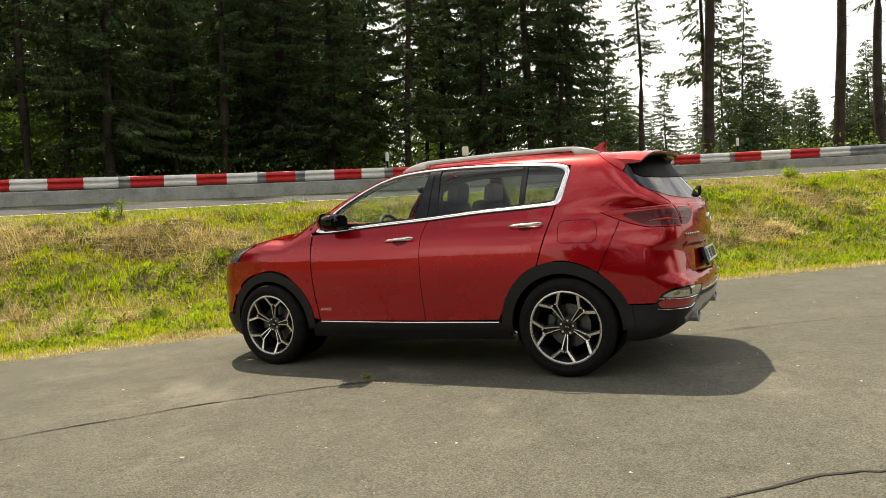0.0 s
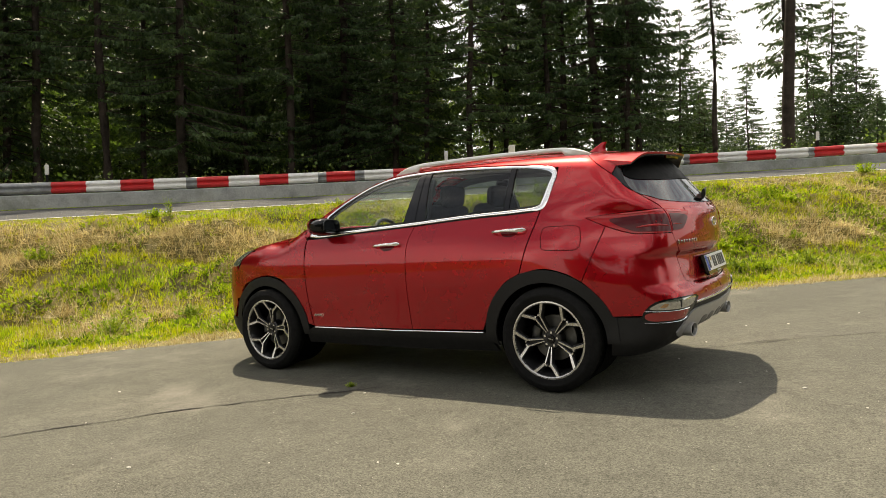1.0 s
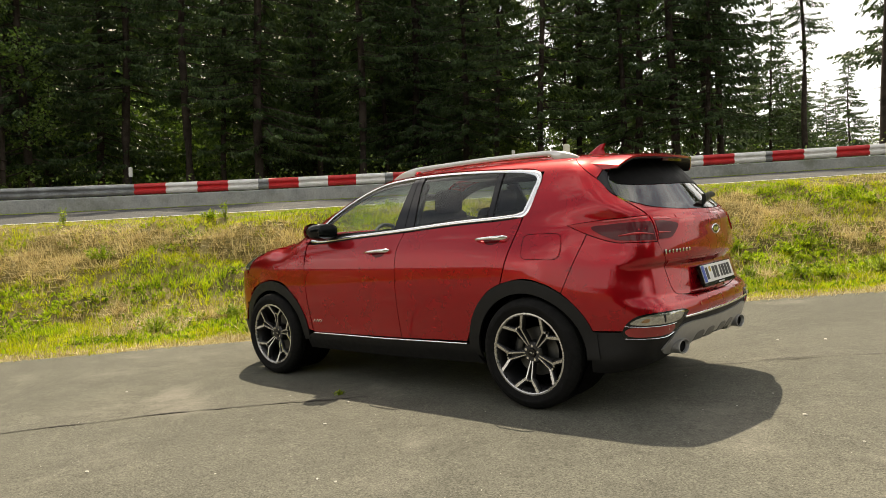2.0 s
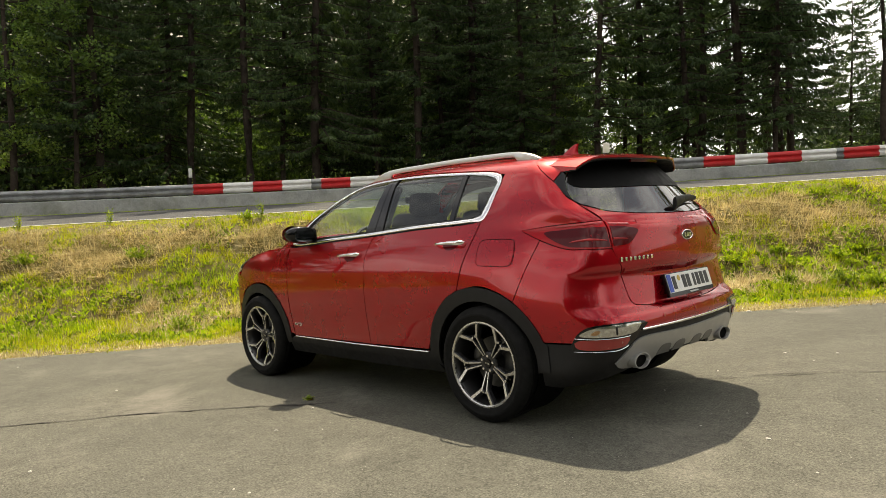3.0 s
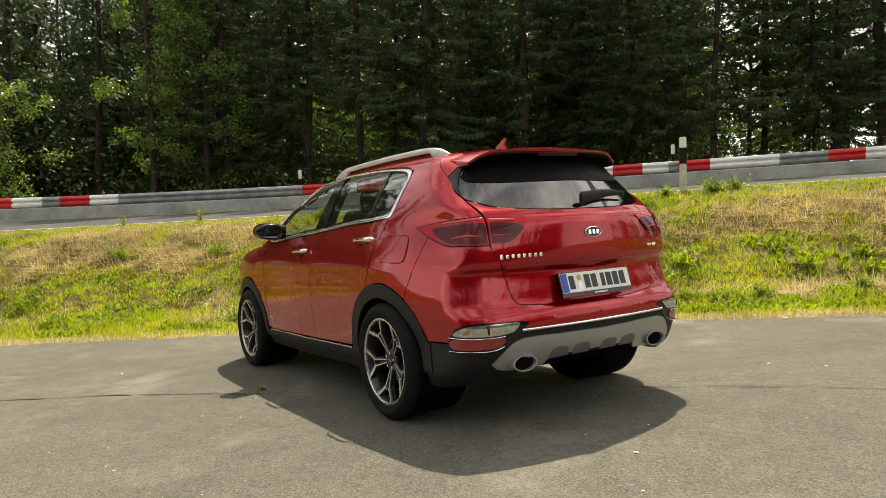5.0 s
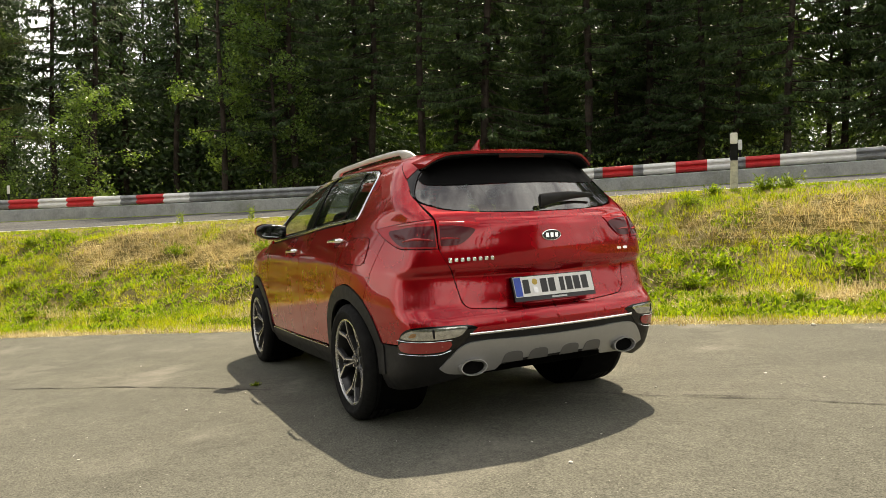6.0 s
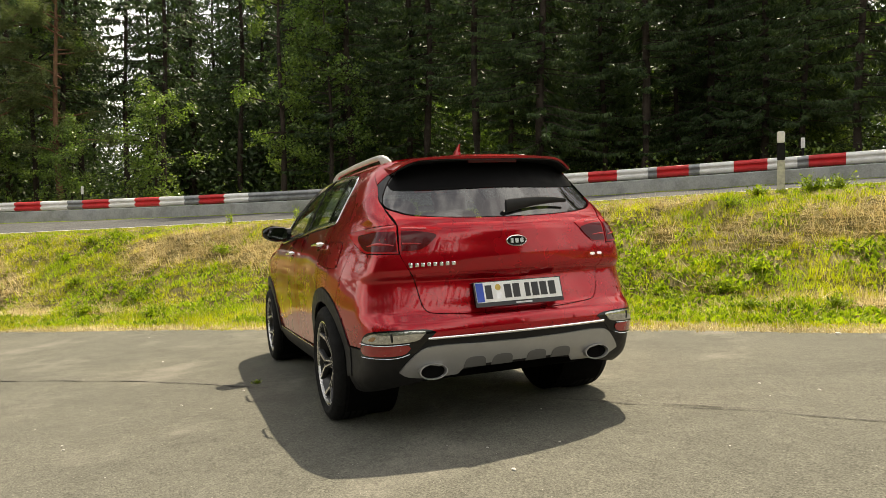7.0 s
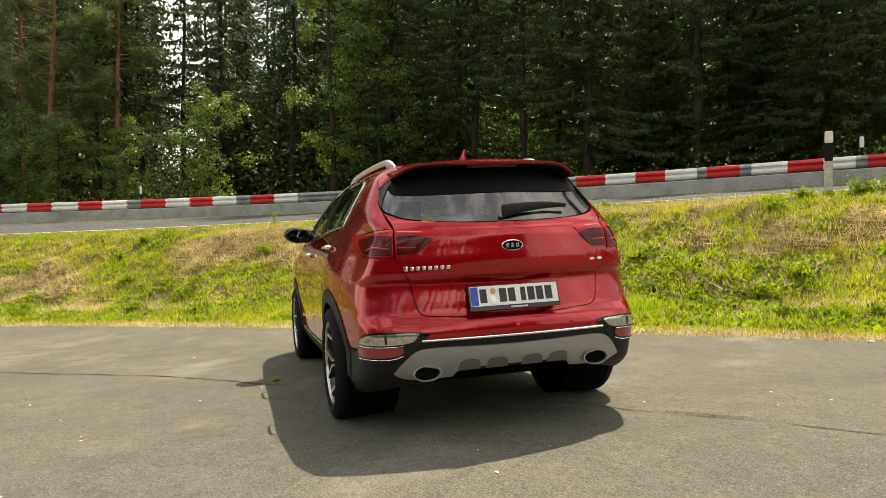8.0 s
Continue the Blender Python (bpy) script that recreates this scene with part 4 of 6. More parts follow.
def wrap(a, z):
    """Unrolled skin: a is x along the side; past XC it turns round the rear corner to the tail, past XF round the front."""
    a, z = np.asarray(a, float), np.asarray(z, float)
    th = np.clip((XC - a) / RC, 0, math.pi / 2) - np.clip((a - XF) / RC, 0, math.pi / 2)
    ox = np.clip(a, XC, XF)
    past = np.maximum(XC - TURN - a, 0) + np.maximum(a - XF - TURN, 0)
    o = np.stack([ox, YC - past, z], -1)
    w = np.stack([-np.sin(th), np.cos(th), 0 * th], -1)
    return solve_skin(o, w)


def on_top(x, y):
    o = np.stack([np.asarray(x, float), np.asarray(y, float), np.full(np.shape(x), 0.72)], -1)
    return solve_skin(o, np.tile((0.0, 0.0, 1.0), (len(o), 1)))


def skin_normal(p):
    e = 1e-3
    g = np.stack([skin(p[:, 0] + e, p[:, 1], p[:, 2]) - skin(p[:, 0] - e, p[:, 1], p[:, 2]),
                  skin(p[:, 0], p[:, 1] + e, p[:, 2]) - skin(p[:, 0], p[:, 1] - e, p[:, 2]),
                  skin(p[:, 0], p[:, 1], p[:, 2] + e) - skin(p[:, 0], p[:, 1], p[:, 2] - e)], -1)
    return g / np.linalg.norm(g, axis=1)[:, None]


# ---- car: panels cut from the skin ----
def outline(points, step=0.016):
    """A closed line through points (p, q), rounded but for corners, which carry a third item."""
    n = len(points)
    p = [Vector(k[:2]) for k in points]
    sharp = [len(k) > 2 for k in points]
    out = []
    for i in range(n):
        a, b = p[i], p[(i + 1) % n]
        before = a if sharp[i] else p[i - 1]
        after = b if sharp[(i + 1) % n] else p[(i + 2) % n]
        m0, m1 = (b - before) * (1.0 if sharp[i] else 0.5), (after - a) * (1.0 if sharp[(i + 1) % n] else 0.5)
        m0, m1 = [m if m.length < 1.6 * (b - a).length else m.normalized() * 1.6 * (b - a).length for m in (m0, m1)]
        k = max(1, math.ceil((b - a).length / step))
        for j in range(k):
            t = j / k
            out.append((2 * t**3 - 3 * t**2 + 1) * a + (t**3 - 2 * t**2 + t) * m0 + (3 * t**2 - 2 * t**3) * b + (t**3 - t**2) * m1)
    return out


def inset_line(line, d):
    area = sum(a.x * b.y - b.x * a.y for a, b in zip(line, line[1:] + line[:1]))
    sgn = 1 if area > 0 else -1
    out = []
    for i, q in enumerate(line):
        e0, e1 = (q - line[i - 1]).normalized(), (line[(i + 1) % len(line)] - q).normalized()
        n0, n1 = Vector((-e0.y, e0.x)) * sgn, Vector((-e1.y, e1.x)) * sgn
        n = (n0 + n1)
        if n.length < 0.2:
            n = n1
        n.normalize()
        out.append(q + n * d / max(0.5, n.dot(n1)))
    return out


def panel(name, points, space, material, parent, label="", lift=0.0, gap=0.0016, cell=0.035, deep=0.016, mirror="", seam=None, holes=(), raw=None):
    """A part cut from the skin along a closed line in the space wrap or on_top. mirror: '' as given, 'flip' the other side, 'both' the two halves as one.
    seam: (axis, value) of the middle line, which gets no gap. raw: a finished line."""
    line = raw or outline(points)
    if gap:
        mid = [seam is not None and abs(q[seam[0]] - seam[1]) < 1e-4 for q in line]
        line = [Vector((b.x if not m or seam[0] else seam[1], b.y if not m or not seam[0] else seam[1])) if m else b for b, m in zip(inset_line(line, gap), mid)]
    bm = bmesh.new()
    bm.faces.new([bm.verts.new((q.x, q.y, 0)) for q in line])
    for axis in (0, 1):
        lo, hi = min(q[axis] for q in line), max(q[axis] for q in line)
        k = max(1, round((hi - lo) / cell))
        for i in range(1, k):
            co, no = [0, 0, 0], [0, 0, 0]
            co[axis], no[axis] = lo + (hi - lo) * i / k, 1
            bmesh.ops.bisect_plane(bm, geom=bm.verts[:] + bm.edges[:] + bm.faces[:], dist=1e-5, plane_co=co, plane_no=no)
    bm.verts.index_update()
    flat = np.array([v.co[:2] for v in bm.verts])
    pos = space(flat[:, 0], flat[:, 1])
    nor = skin_normal(pos)
    if callable(lift):
        pos = pos + nor * lift(flat[:, 0], flat[:, 1])[:, None]
    else:
        pos = pos + nor * lift
    faces = []
    for fc in bm.faces:
        ids = [v.index for v in fc.verts]
        a, b, c = pos[ids[0]], pos[ids[len(ids) // 3]], pos[ids[2 * len(ids) // 3]]
        if np.dot(np.cross(b - a, c - a), nor[ids].mean(0)) < 0:
            ids.reverse()
        faces.append(ids)
    rim = []
    if deep:
        for e in bm.edges:
            if len(e.link_faces) == 1:
                a, b = e.verts[0].index, e.verts[1].index
                if seam is not None and abs(flat[a][seam[0]] - seam[1]) < 1e-4 and abs(flat[b][seam[0]] - seam[1]) < 1e-4:
                    continue
                own = next(q for q in faces if a in q and b in q and (abs(q.index(a) - q.index(b)) in (1, len(q) - 1)))
                i = own.index(a)
                rim.append((a, b) if own[(i + 1) % len(own)] == b else (b, a))
    bm.free()
    verts = [tuple(q) for q in pos]
    under = {}
    quads = []
    for a, b in rim:
        for q in (a, b):
            if q not in under:
                under[q] = len(verts)
                verts.append(tuple(pos[q] - nor[q] * deep))
        quads.append((b, a, under[a], under[b]))
    alln = [tuple(q) for q in nor] + [tuple(nor[q]) for q in under]

    def make(sign, verts, faces):
        vv = [(x, y * sign, z) for x, y, z in verts]
        ff = [tuple(q) if sign > 0 else tuple(reversed(q)) for q in faces]
        return vv, ff

    signs = {"": (1,), "flip": (-1,), "both": (1, -1)}[mirror]
    V, F, N = [], [], []
    for sign in signs:
        vv, ff = make(sign, verts, faces + quads)
        n0 = len(V)
        V += vv
        nfaces = len(faces)
        for k, q in enumerate(ff):
            F.append(tuple(i + n0 for i in q))
            if k < nfaces:
                N += [(alln[i][0], alln[i][1] * sign, alln[i][2]) for i in q]
            else:
                a, b, c = Vector(vv[q[0]]), Vector(vv[q[1]]), Vector(vv[q[2]])
                m = (b - a).cross(c - a)
                m = m.normalized() if m.length > 0 else Vector((0, 0, 1))
                N += [tuple(m)] * len(q)
    me = bpy.data.meshes.new(name)
    me.from_pydata(V, [], F)
    me.materials.append(material)
    me.shade_smooth()
    me.update()
    if len(N) == len(me.loops):
        me.normals_split_custom_set(N)
    ob = new(name, me)
    ob.parent = parent
    if label:
        ob["label"] = label
    return ob


def band(name, line, width, space, material, parent, label="", lift=0.006, deep=0.012, closed=False, mirror=False, crown=0.004):
    """A raised strip along a line on the skin, width either a number or one for each point."""
    q = [Vector(k[:2]) for k in line]
    n = len(q)
    ws = width if isinstance(width, (list, tuple)) else [width] * n
    rows = []
    for i in range(n):
        a = q[i - 1] if i or closed else q[i]
        b = q[(i + 1) % n] if i < n - 1 or closed else q[i]
        d = (b - a).normalized()
        m = Vector((-d.y, d.x))
        rows.append([q[i] + m * ws[i] * k for k in (-0.5, -0.25, 0, 0.25, 0.5)])
    flat = np.array([[tuple(c) for c in r] for r in rows]).reshape(-1, 2)
    pos = space(flat[:, 0], flat[:, 1])
    nor = skin_normal(pos)
    h = np.tile(np.array([0.0, crown * 0.8, crown, crown * 0.8, 0.0]) + lift, n)
    up = pos + nor * h[:, None]
    verts = []
    for i in range(n):
        k = 5 * i
        verts += [tuple(pos[k] - nor[k] * deep)] + [tuple(up[k + j]) for j in range(5)] + [tuple(pos[k + 4] - nor[k + 4] * deep)]
    faces = []
    for i in range(n if closed else n - 1):
        j = (i + 1) % n
        faces += [(7 * i + k, 7 * j + k, 7 * j + k + 1, 7 * i + k + 1) for k in range(6)]
    if not closed:
        faces += [tuple(range(6, -1, -1)), tuple(range(7 * (n - 1), 7 * n))]
    mid = np.cross(np.array(verts[faces[2][1]]) - verts[faces[2][0]], np.array(verts[faces[2][2]]) - verts[faces[2][1]])
    sign = -1 if mirror else 1
    if np.dot(mid, nor[2]) * sign < 0:
        faces = [tuple(reversed(f)) for f in faces]
    verts = [(x, y * sign, z) for x, y, z in verts]
    me = mesh_of(name, verts, faces)
    me.materials.append(material)
    me.shade_smooth()
    me.set_sharp_from_angle(angle=radians(50))
    ob = new(name, me)
    ob.parent = parent
    if label:
        ob["label"] = label
    return ob


def solid(name, sections, material, parent, label="", smooth=True, caps=True, closed_ring=True):
    """A loft through rings of points."""
    m = len(sections[0])
    verts = [tuple(p) for s in sections for p in s]
    faces = []
    for i in range(len(sections) - 1):
        for k in range(m if closed_ring else m - 1):
            a, b = i * m + k, i * m + (k + 1) % m
            faces.append((a, b, b + m, a + m))
    if caps and closed_ring:
        faces += [tuple(range(m - 1, -1, -1)), tuple(range((len(sections) - 1) * m, len(sections) * m))]
    bm = bmesh.new()
    vs = [bm.verts.new(v) for v in verts]
    for f in faces:
        try:
            bm.faces.new([vs[i] for i in f])
        except ValueError:
            pass
    bmesh.ops.remove_doubles(bm, verts=bm.verts, dist=1e-6)
    bmesh.ops.recalc_face_normals(bm, faces=bm.faces)
    me = bpy.data.meshes.new(name)
    bm.to_mesh(me)
    bm.free()
    me.materials.append(material)
    if smooth:
        me.shade_smooth()
        me.set_sharp_from_angle(angle=radians(40))
    ob = new(name, me)
    ob.parent = parent
    if label:
        ob["label"] = label
    return ob


def oval(c, ax, ay, rx, ry, n=16, power=2.0):
    """A ring of points round c in the plane of ax and ay; power over 2 squares it."""
    c, ax, ay = Vector(c), Vector(ax), Vector(ay)
    out = []
    for i in range(n):
        t = 2 * math.pi * i / n
        co, si = math.cos(t), math.sin(t)
        out.append(c + ax * rx * math.copysign(abs(co) ** (2 / power), co) + ay * ry * math.copysign(abs(si) ** (2 / power), si))
    return out


def lathe(name, profile, centre, material, parent, label="", n=64, axis=1):
    """Turns (radius, offset) round the y axis through centre."""
    verts, faces = [], []
    m = len(profile)
    for i in range(n):
        t = 2 * math.pi * i / n
        for r, o in profile:
            verts.append((centre[0] + r * math.cos(t), centre[1] + o, centre[2] + r * math.sin(t)))
    for i in range(n):
        j = (i + 1) % n
        for k in range(m - 1):
            faces.append((i * m + k, j * m + k, j * m + k + 1, i * m + k + 1))
    bm = bmesh.new()
    vs = [bm.verts.new(v) for v in verts]
    for f in faces:
        bm.faces.new([vs[i] for i in f])
    bmesh.ops.remove_doubles(bm, verts=bm.verts, dist=1e-6)
    bmesh.ops.recalc_face_normals(bm, faces=bm.faces)
    me = bpy.data.meshes.new(name)
    bm.to_mesh(me)
    bm.free()
    me.materials.append(material)
    me.shade_smooth()
    me.set_sharp_from_angle(angle=radians(35))
    ob = new(name, me)
    ob.parent = parent
    if label:
        ob["label"] = label
    return ob


# ---- car: materials ----
M_PAINT = car_paint("red_metallic_paint", (0.36, 0.0028, 0.0105))
M_TRIM = plain("black_plastic_cladding", (0.012, 0.012, 0.0125), 0.55, vary=0.2, scale=10, grain=400, bumps=0.08, dist=0.001, spec=0.28)
M_GLOSSB = plain("gloss_black_trim", (0.006, 0.006, 0.007), 0.10, vary=0.1, bumps=0.0, coat=0.0, spec=0.4)
M_CHROME = plain("satin_chrome", (0.86, 0.86, 0.87), 0.17, 1.0, vary=0.03, bumps=0.0)
M_ALU = plain("brushed_aluminium", (0.72, 0.72, 0.72), 0.36, 0.55, vary=0.05, bumps=0.0)
M_SKID = plain("silver_skid_paint", (0.42, 0.42, 0.42), 0.38, 0.55, vary=0.05, bumps=0.0)
M_NOTCH_SHADE = plain("dark_silver_recess", (0.17, 0.17, 0.17), 0.5, 0.4, vary=0.06, bumps=0.0)
M_INNER = plain("dark_inner_body", (0.004, 0.004, 0.004), 0.95, bumps=0.0, spec=0.05)
M_TYRE = plain("tyre_rubber", (0.0085, 0.0085, 0.0085), 0.85, vary=0.25, scale=14, grain=120, bumps=0.15, dist=0.002, spec=0.2)
M_RIMD = plain("dark_grey_rim_paint", (0.022, 0.022, 0.024), 0.35, 0.3, vary=0.1, bumps=0.0, coat=0.3)
M_RIMB = plain("machined_rim_face", (0.62, 0.61, 0.59), 0.28, 0.9, vary=0.05, bumps=0.0)
M_DISC = plain("brake_steel", (0.10, 0.10, 0.098), 0.4, 0.8, vary=0.2, scale=20, bumps=0.0)
M_SEAT = plain("dark_seat_cloth", (0.03, 0.03, 0.032), 0.85, vary=0.2, grain=300, bumps=0.2, dist=0.001)
M_CABIN = plain("charcoal_cabin_plastic", (0.035, 0.035, 0.036), 0.6, vary=0.15, bumps=0.05)
M_LINING = plain("grey_headlining", (0.22, 0.215, 0.205), 0.9, bumps=0.0)
M_GLASS = pane("clear_tinted_glass", (0.84, 0.92, 0.87))
M_PRIV = pane("privacy_glass", (0.52, 0.59, 0.57), 0.0, 1.6)
M_REARG = pane("dark_rear_glass", (0.11, 0.14, 0.15), 0.0, 2.2)
M_LENSR = plain("red_lamp_lens", (0.40, 0.004, 0.008), 0.06, vary=0.1, bumps=0.0, spec=0.35)
M_LED = plain("bright_red_lens_strip", (0.42, 0.008, 0.012), 0.15, vary=0.2, scale=80, grain=160, bumps=0.0, coat=1.0)
M_DARKRED = plain("smoked_red_lens", (0.085, 0.002, 0.004), 0.05, vary=0.1, bumps=0.0, spec=0.3)
# matte black for the spoiler's shade and dark reflection on the rear window
M_SPOILER_SHADE = plain("black_glass_edge", (0.004, 0.004, 0.004), 0.5, bumps=0.0, spec=0.06)
M_LENSW = plain("clear_lamp_reflector", (0.52, 0.52, 0.50), 0.14, 0.8, vary=0.3, scale=45, bumps=0.0, coat=1.0)
M_ROSY = plain("rosy_light_guide", (0.42, 0.02, 0.025), 0.10, bumps=0.0, spec=0.5)
M_AMBER = plain("amber_bulb", (0.32, 0.17, 0.07), 0.25, bumps=0.0, coat=1.0)
M_REFL = plain("red_reflector", (0.28, 0.012, 0.015), 0.25, vary=0.15, grain=500, bumps=0.3, coat=1.0)
M_PLATE = plain("white_plate", (0.78, 0.78, 0.76), 0.4, vary=0.05, bumps=0.0)
M_PBLUE = plain("blue_plate_band", (0.01, 0.06, 0.42), 0.4, bumps=0.0)
M_INK = plain("black_plate_ink", (0.012, 0.012, 0.012), 0.45, bumps=0.0)
M_MIRROR = plain("mirror_glass", (0.16, 0.17, 0.175), 0.02, 1.0, vary=0.01, bumps=0.0)
M_SEALY = plain("seal_yellow", (0.55, 0.38, 0.06), 0.5, bumps=0.0)

car = tagged(new("car"), "parked red metallic SUV with black wheel arches and silver roof rails", "car")
up_ = Vector((TILT_X, TILT_Y, 1)).normalized()
car.matrix_basis = Matrix.Translation((0, 0, 0.02)) @ Vector((0, 0, 1)).rotation_difference(up_).to_matrix().to_4x4()
MID = XC - TURN - YC  # the middle of the tail in the unrolled skin


def seam_z(x, y=0.50):
    return float(on_top(np.array([x]), np.array([y]))[0, 2])


def sides(make):
    for m in ("", "flip"):
        make(m)


def zone(cx, cz, r, a0, a1, n):
    return [(cx + r * math.cos(radians(a0 + (a1 - a0) * i / n)), cz + r * math.sin(radians(a0 + (a1 - a0) * i / n))) for i in range(n + 1)]


DLO = [(2.168, 1.122, 1), (2.062, 1.226), (1.968, 1.314), (1.773, 1.43), (1.578, 1.513), (1.382, 1.553), (1.08, 1.565), (0.722, 1.556), (0.285, 1.526), (0.06, 1.497),
       (-0.018, 1.452), (-0.006, 1.36), (0.022, 1.25), (0.058, 1.208), (0.234, 1.194), (0.636, 1.182), (1.116, 1.155), (1.64, 1.132), (2.03, 1.110)]
SEAM = [(x, seam_z(x)) for x in (1.42, 1.2, 0.95, 0.7, 0.45, 0.2, 0.0, -0.12)]
BODY_SIDE = ([(2.25, 1.135, 1), (2.10, 1.285), (1.92, 1.415), (1.74, 1.505), (1.56, 1.567)] + SEAM
             + [(-0.299, 1.552, 1), (-0.40, 1.48), (-0.522, 1.388), (-0.567, 1.312), (-0.625, 1.255), (-0.70, 1.160, 1), (-0.487, 1.147), (-0.275, 1.128, 1), (-0.40, 1.068, 1),
                (-0.325, 0.92), (-0.255, 0.748, 1), (-0.149, 0.806), (0.008, 0.842), (0.19, 0.812, 1), (0.138, 0.917), (0.078, 1.108), (0.046, 1.212, 1)]
             + [(0.012, 1.27), (-0.016, 1.36), (-0.028, 1.452), (0.05, 1.507)] + [(a, z + 0.008) for a, z in (q[:2] for q in reversed(DLO[1:9]))] + [(2.18, 1.115, 1)])
FRONT_DOOR = [(2.178, 1.098, 1), (2.186, 0.87), (2.172, 0.63), (2.142, 0.380, 1), (1.132, 0.380, 1), (1.138, 0.524), (1.143, 0.789), (1.132, 1.005), (1.088, 1.147, 1), (1.64, 1.122), (2.03, 1.10)]
REAR_DOOR = [(1.086, 1.147, 1), (1.130, 1.005), (1.141, 0.789), (1.136, 0.524), (1.130, 0.380, 1), (0.512, 0.390, 1), (0.452, 0.561), (0.338, 0.730), (0.195, 0.812, 1), (0.143, 0.917), (0.083, 1.108),
             (0.056, 1.198, 1), (0.234, 1.184), (0.636, 1.172)]
FENDER = [(2.192, 1.092, 1), (2.192, 0.87), (2.178, 0.63), (2.150, 0.385, 1), (2.222, 0.437), (2.284, 0.632), (2.434, 0.802), (2.652, 0.850), (2.909, 0.793), (3.04, 0.70, 1), (3.03, 0.83), (2.97, 0.96, 1),
          (2.80, seam_z(2.80, 0.735)), (2.55, seam_z(2.55, 0.742)), (2.26, seam_z(2.26, 0.745), 1)]
NOSE = [(2.992, 0.665, 1), (3.015, 0.83), (3.05, 0.90, 1), (3.30, 0.89), (3.60, 0.86), (XF + TURN + YC, 0.86, 1), (XF + TURN + YC, 0.40, 1), (3.33, 0.40), (3.16, 0.42, 1), (3.088, 0.55)]
HEADLAMP = [(2.97, 0.975, 1), (3.03, 0.90), (3.16, 0.885), (3.45, 0.89), (3.52, 0.93, 1), (3.30, 0.985), (3.10, 1.015), (2.88, 1.040, 1)]

def pull(points):
    """Panel lines drawn towards the rear wheel arch."""
    out = []
    for q in points:
        d = math.hypot(q[0] - 0.02, q[1] - 0.345)
        k = 0.942 if 0.40 < d < 0.56 and q[1] > 0.45 else 1.0
        out.append((0.02 + (q[0] - 0.02) * k, 0.345 + (q[1] - 0.345) * k, *q[2:]))
    return out


FENDER = [(2.66 + (a - 2.66) * 0.925, 0.345 + (z - 0.345) * 0.925, *rest) if 0.40 < math.hypot(a - 2.66, z - 0.345) < 0.535 and z > 0.42 else (a, z, *rest) for a, z, *rest in FENDER]
BODY_SIDE, REAR_DOOR = pull(BODY_SIDE), pull(REAR_DOOR)
for flip in ("", "flip"):
    side = panel("body_side", BODY_SIDE, wrap, M_PAINT, car, "red body side with rear quarter panel", mirror=flip)
    door = panel("front_door", FRONT_DOOR, wrap, M_PAINT, car, mirror=flip)
    rdoor = panel("rear_door", REAR_DOOR, wrap, M_PAINT, car, mirror=flip)
    panel("front_fender", FENDER, wrap, M_PAINT, car, mirror=flip)
    panel("headlamp", HEADLAMP, wrap, M_LENSW, car, "clear headlamp", mirror=flip)
    fuel = panel("fuel_door", [(0.0, 1.080), (-0.10, 1.083), (-0.215, 1.075), (-0.236, 1.04), (-0.234, 0.965), (-0.205, 0.934), (-0.10, 0.936), (0.0, 0.943), (0.018, 0.975), (0.02, 1.05)], wrap, M_PAINT, side,
                 lift=0.0035, gap=0.0, deep=0.003, mirror=flip) if not flip else None
    if fuel:
        band("fuel_door_gap", outline([(0.004, 1.084), (-0.10, 1.087), (-0.219, 1.079), (-0.241, 1.04), (-0.239, 0.963), (-0.207, 0.929), (-0.10, 0.931), (0.004, 0.938), (0.023, 0.973), (0.025, 1.052)], 0.02), 0.0032, wrap, M_INNER, side,
             lift=0.0006, deep=0.001, closed=True, crown=0.0)
    # window line: chrome ring, pillars, panes
    ring = outline(DLO, 0.02)
    widths = []
    for q in ring:
        widths.append(0.020 + 0.022 * max(0, 1 - abs(q.x - 0.02) / 0.10) * (1 if q.y < 1.48 else 0.5) - (0.004 if q.y > 1.3 and q.x > 0.2 else 0))
    inner = inset_line(ring, 0.010)
    band("window_trim", inner, widths, wrap, M_CHROME, car, "bright chrome window surround", lift=0.003, deep=0.01, closed=True, mirror=bool(flip))
    band("window_lining", inset_line(ring, 0.016), 0.05, wrap, M_CABIN, car, "dark inner window frame", lift=-0.022, deep=0.01, closed=True, mirror=bool(flip))
    inside = inset_line(ring, 0.016)

    gf = [q for q in inside if q.x >= 1.20 - 0.16 * (q.y - 1.15)]
    gr = [q for q in inside if 0.335 <= q.x <= 1.005 + 0.12 * (q.y - 1.15)]
    gq = [q for q in inside if q.x <= 0.300]
    wf = panel("window", None, wrap, M_GLASS, door, "front side window", lift=-0.006, gap=0.0, cell=0.06, deep=0.003, mirror=flip, raw=gf)
    wr = panel("window", None, wrap, M_PRIV, rdoor, "tinted rear side window", lift=-0.006, gap=0.0, cell=0.06, deep=0.003, mirror=flip, raw=gr)
    wq = panel("quarter_window", None, wrap, M_PRIV, car, "tinted quarter window", lift=-0.006, gap=0.0, cell=0.06, deep=0.003, mirror=flip, raw=gq)
    panel("door_pillar", [(1.205, 1.155, 1), (1.145, 1.55, 1), (1.098, 1.552, 1), (1.094, 1.152, 1)], wrap, M_GLOSSB, door, "gloss black pillar cover", lift=-0.001, gap=0.0, mirror=flip)
    panel("door_pillar", [(1.088, 1.152, 1), (1.092, 1.552, 1), (1.048, 1.553, 1), (1.0, 1.158, 1)], wrap, M_GLOSSB, rdoor, "gloss black pillar cover", lift=-0.001, gap=0.0, mirror=flip)
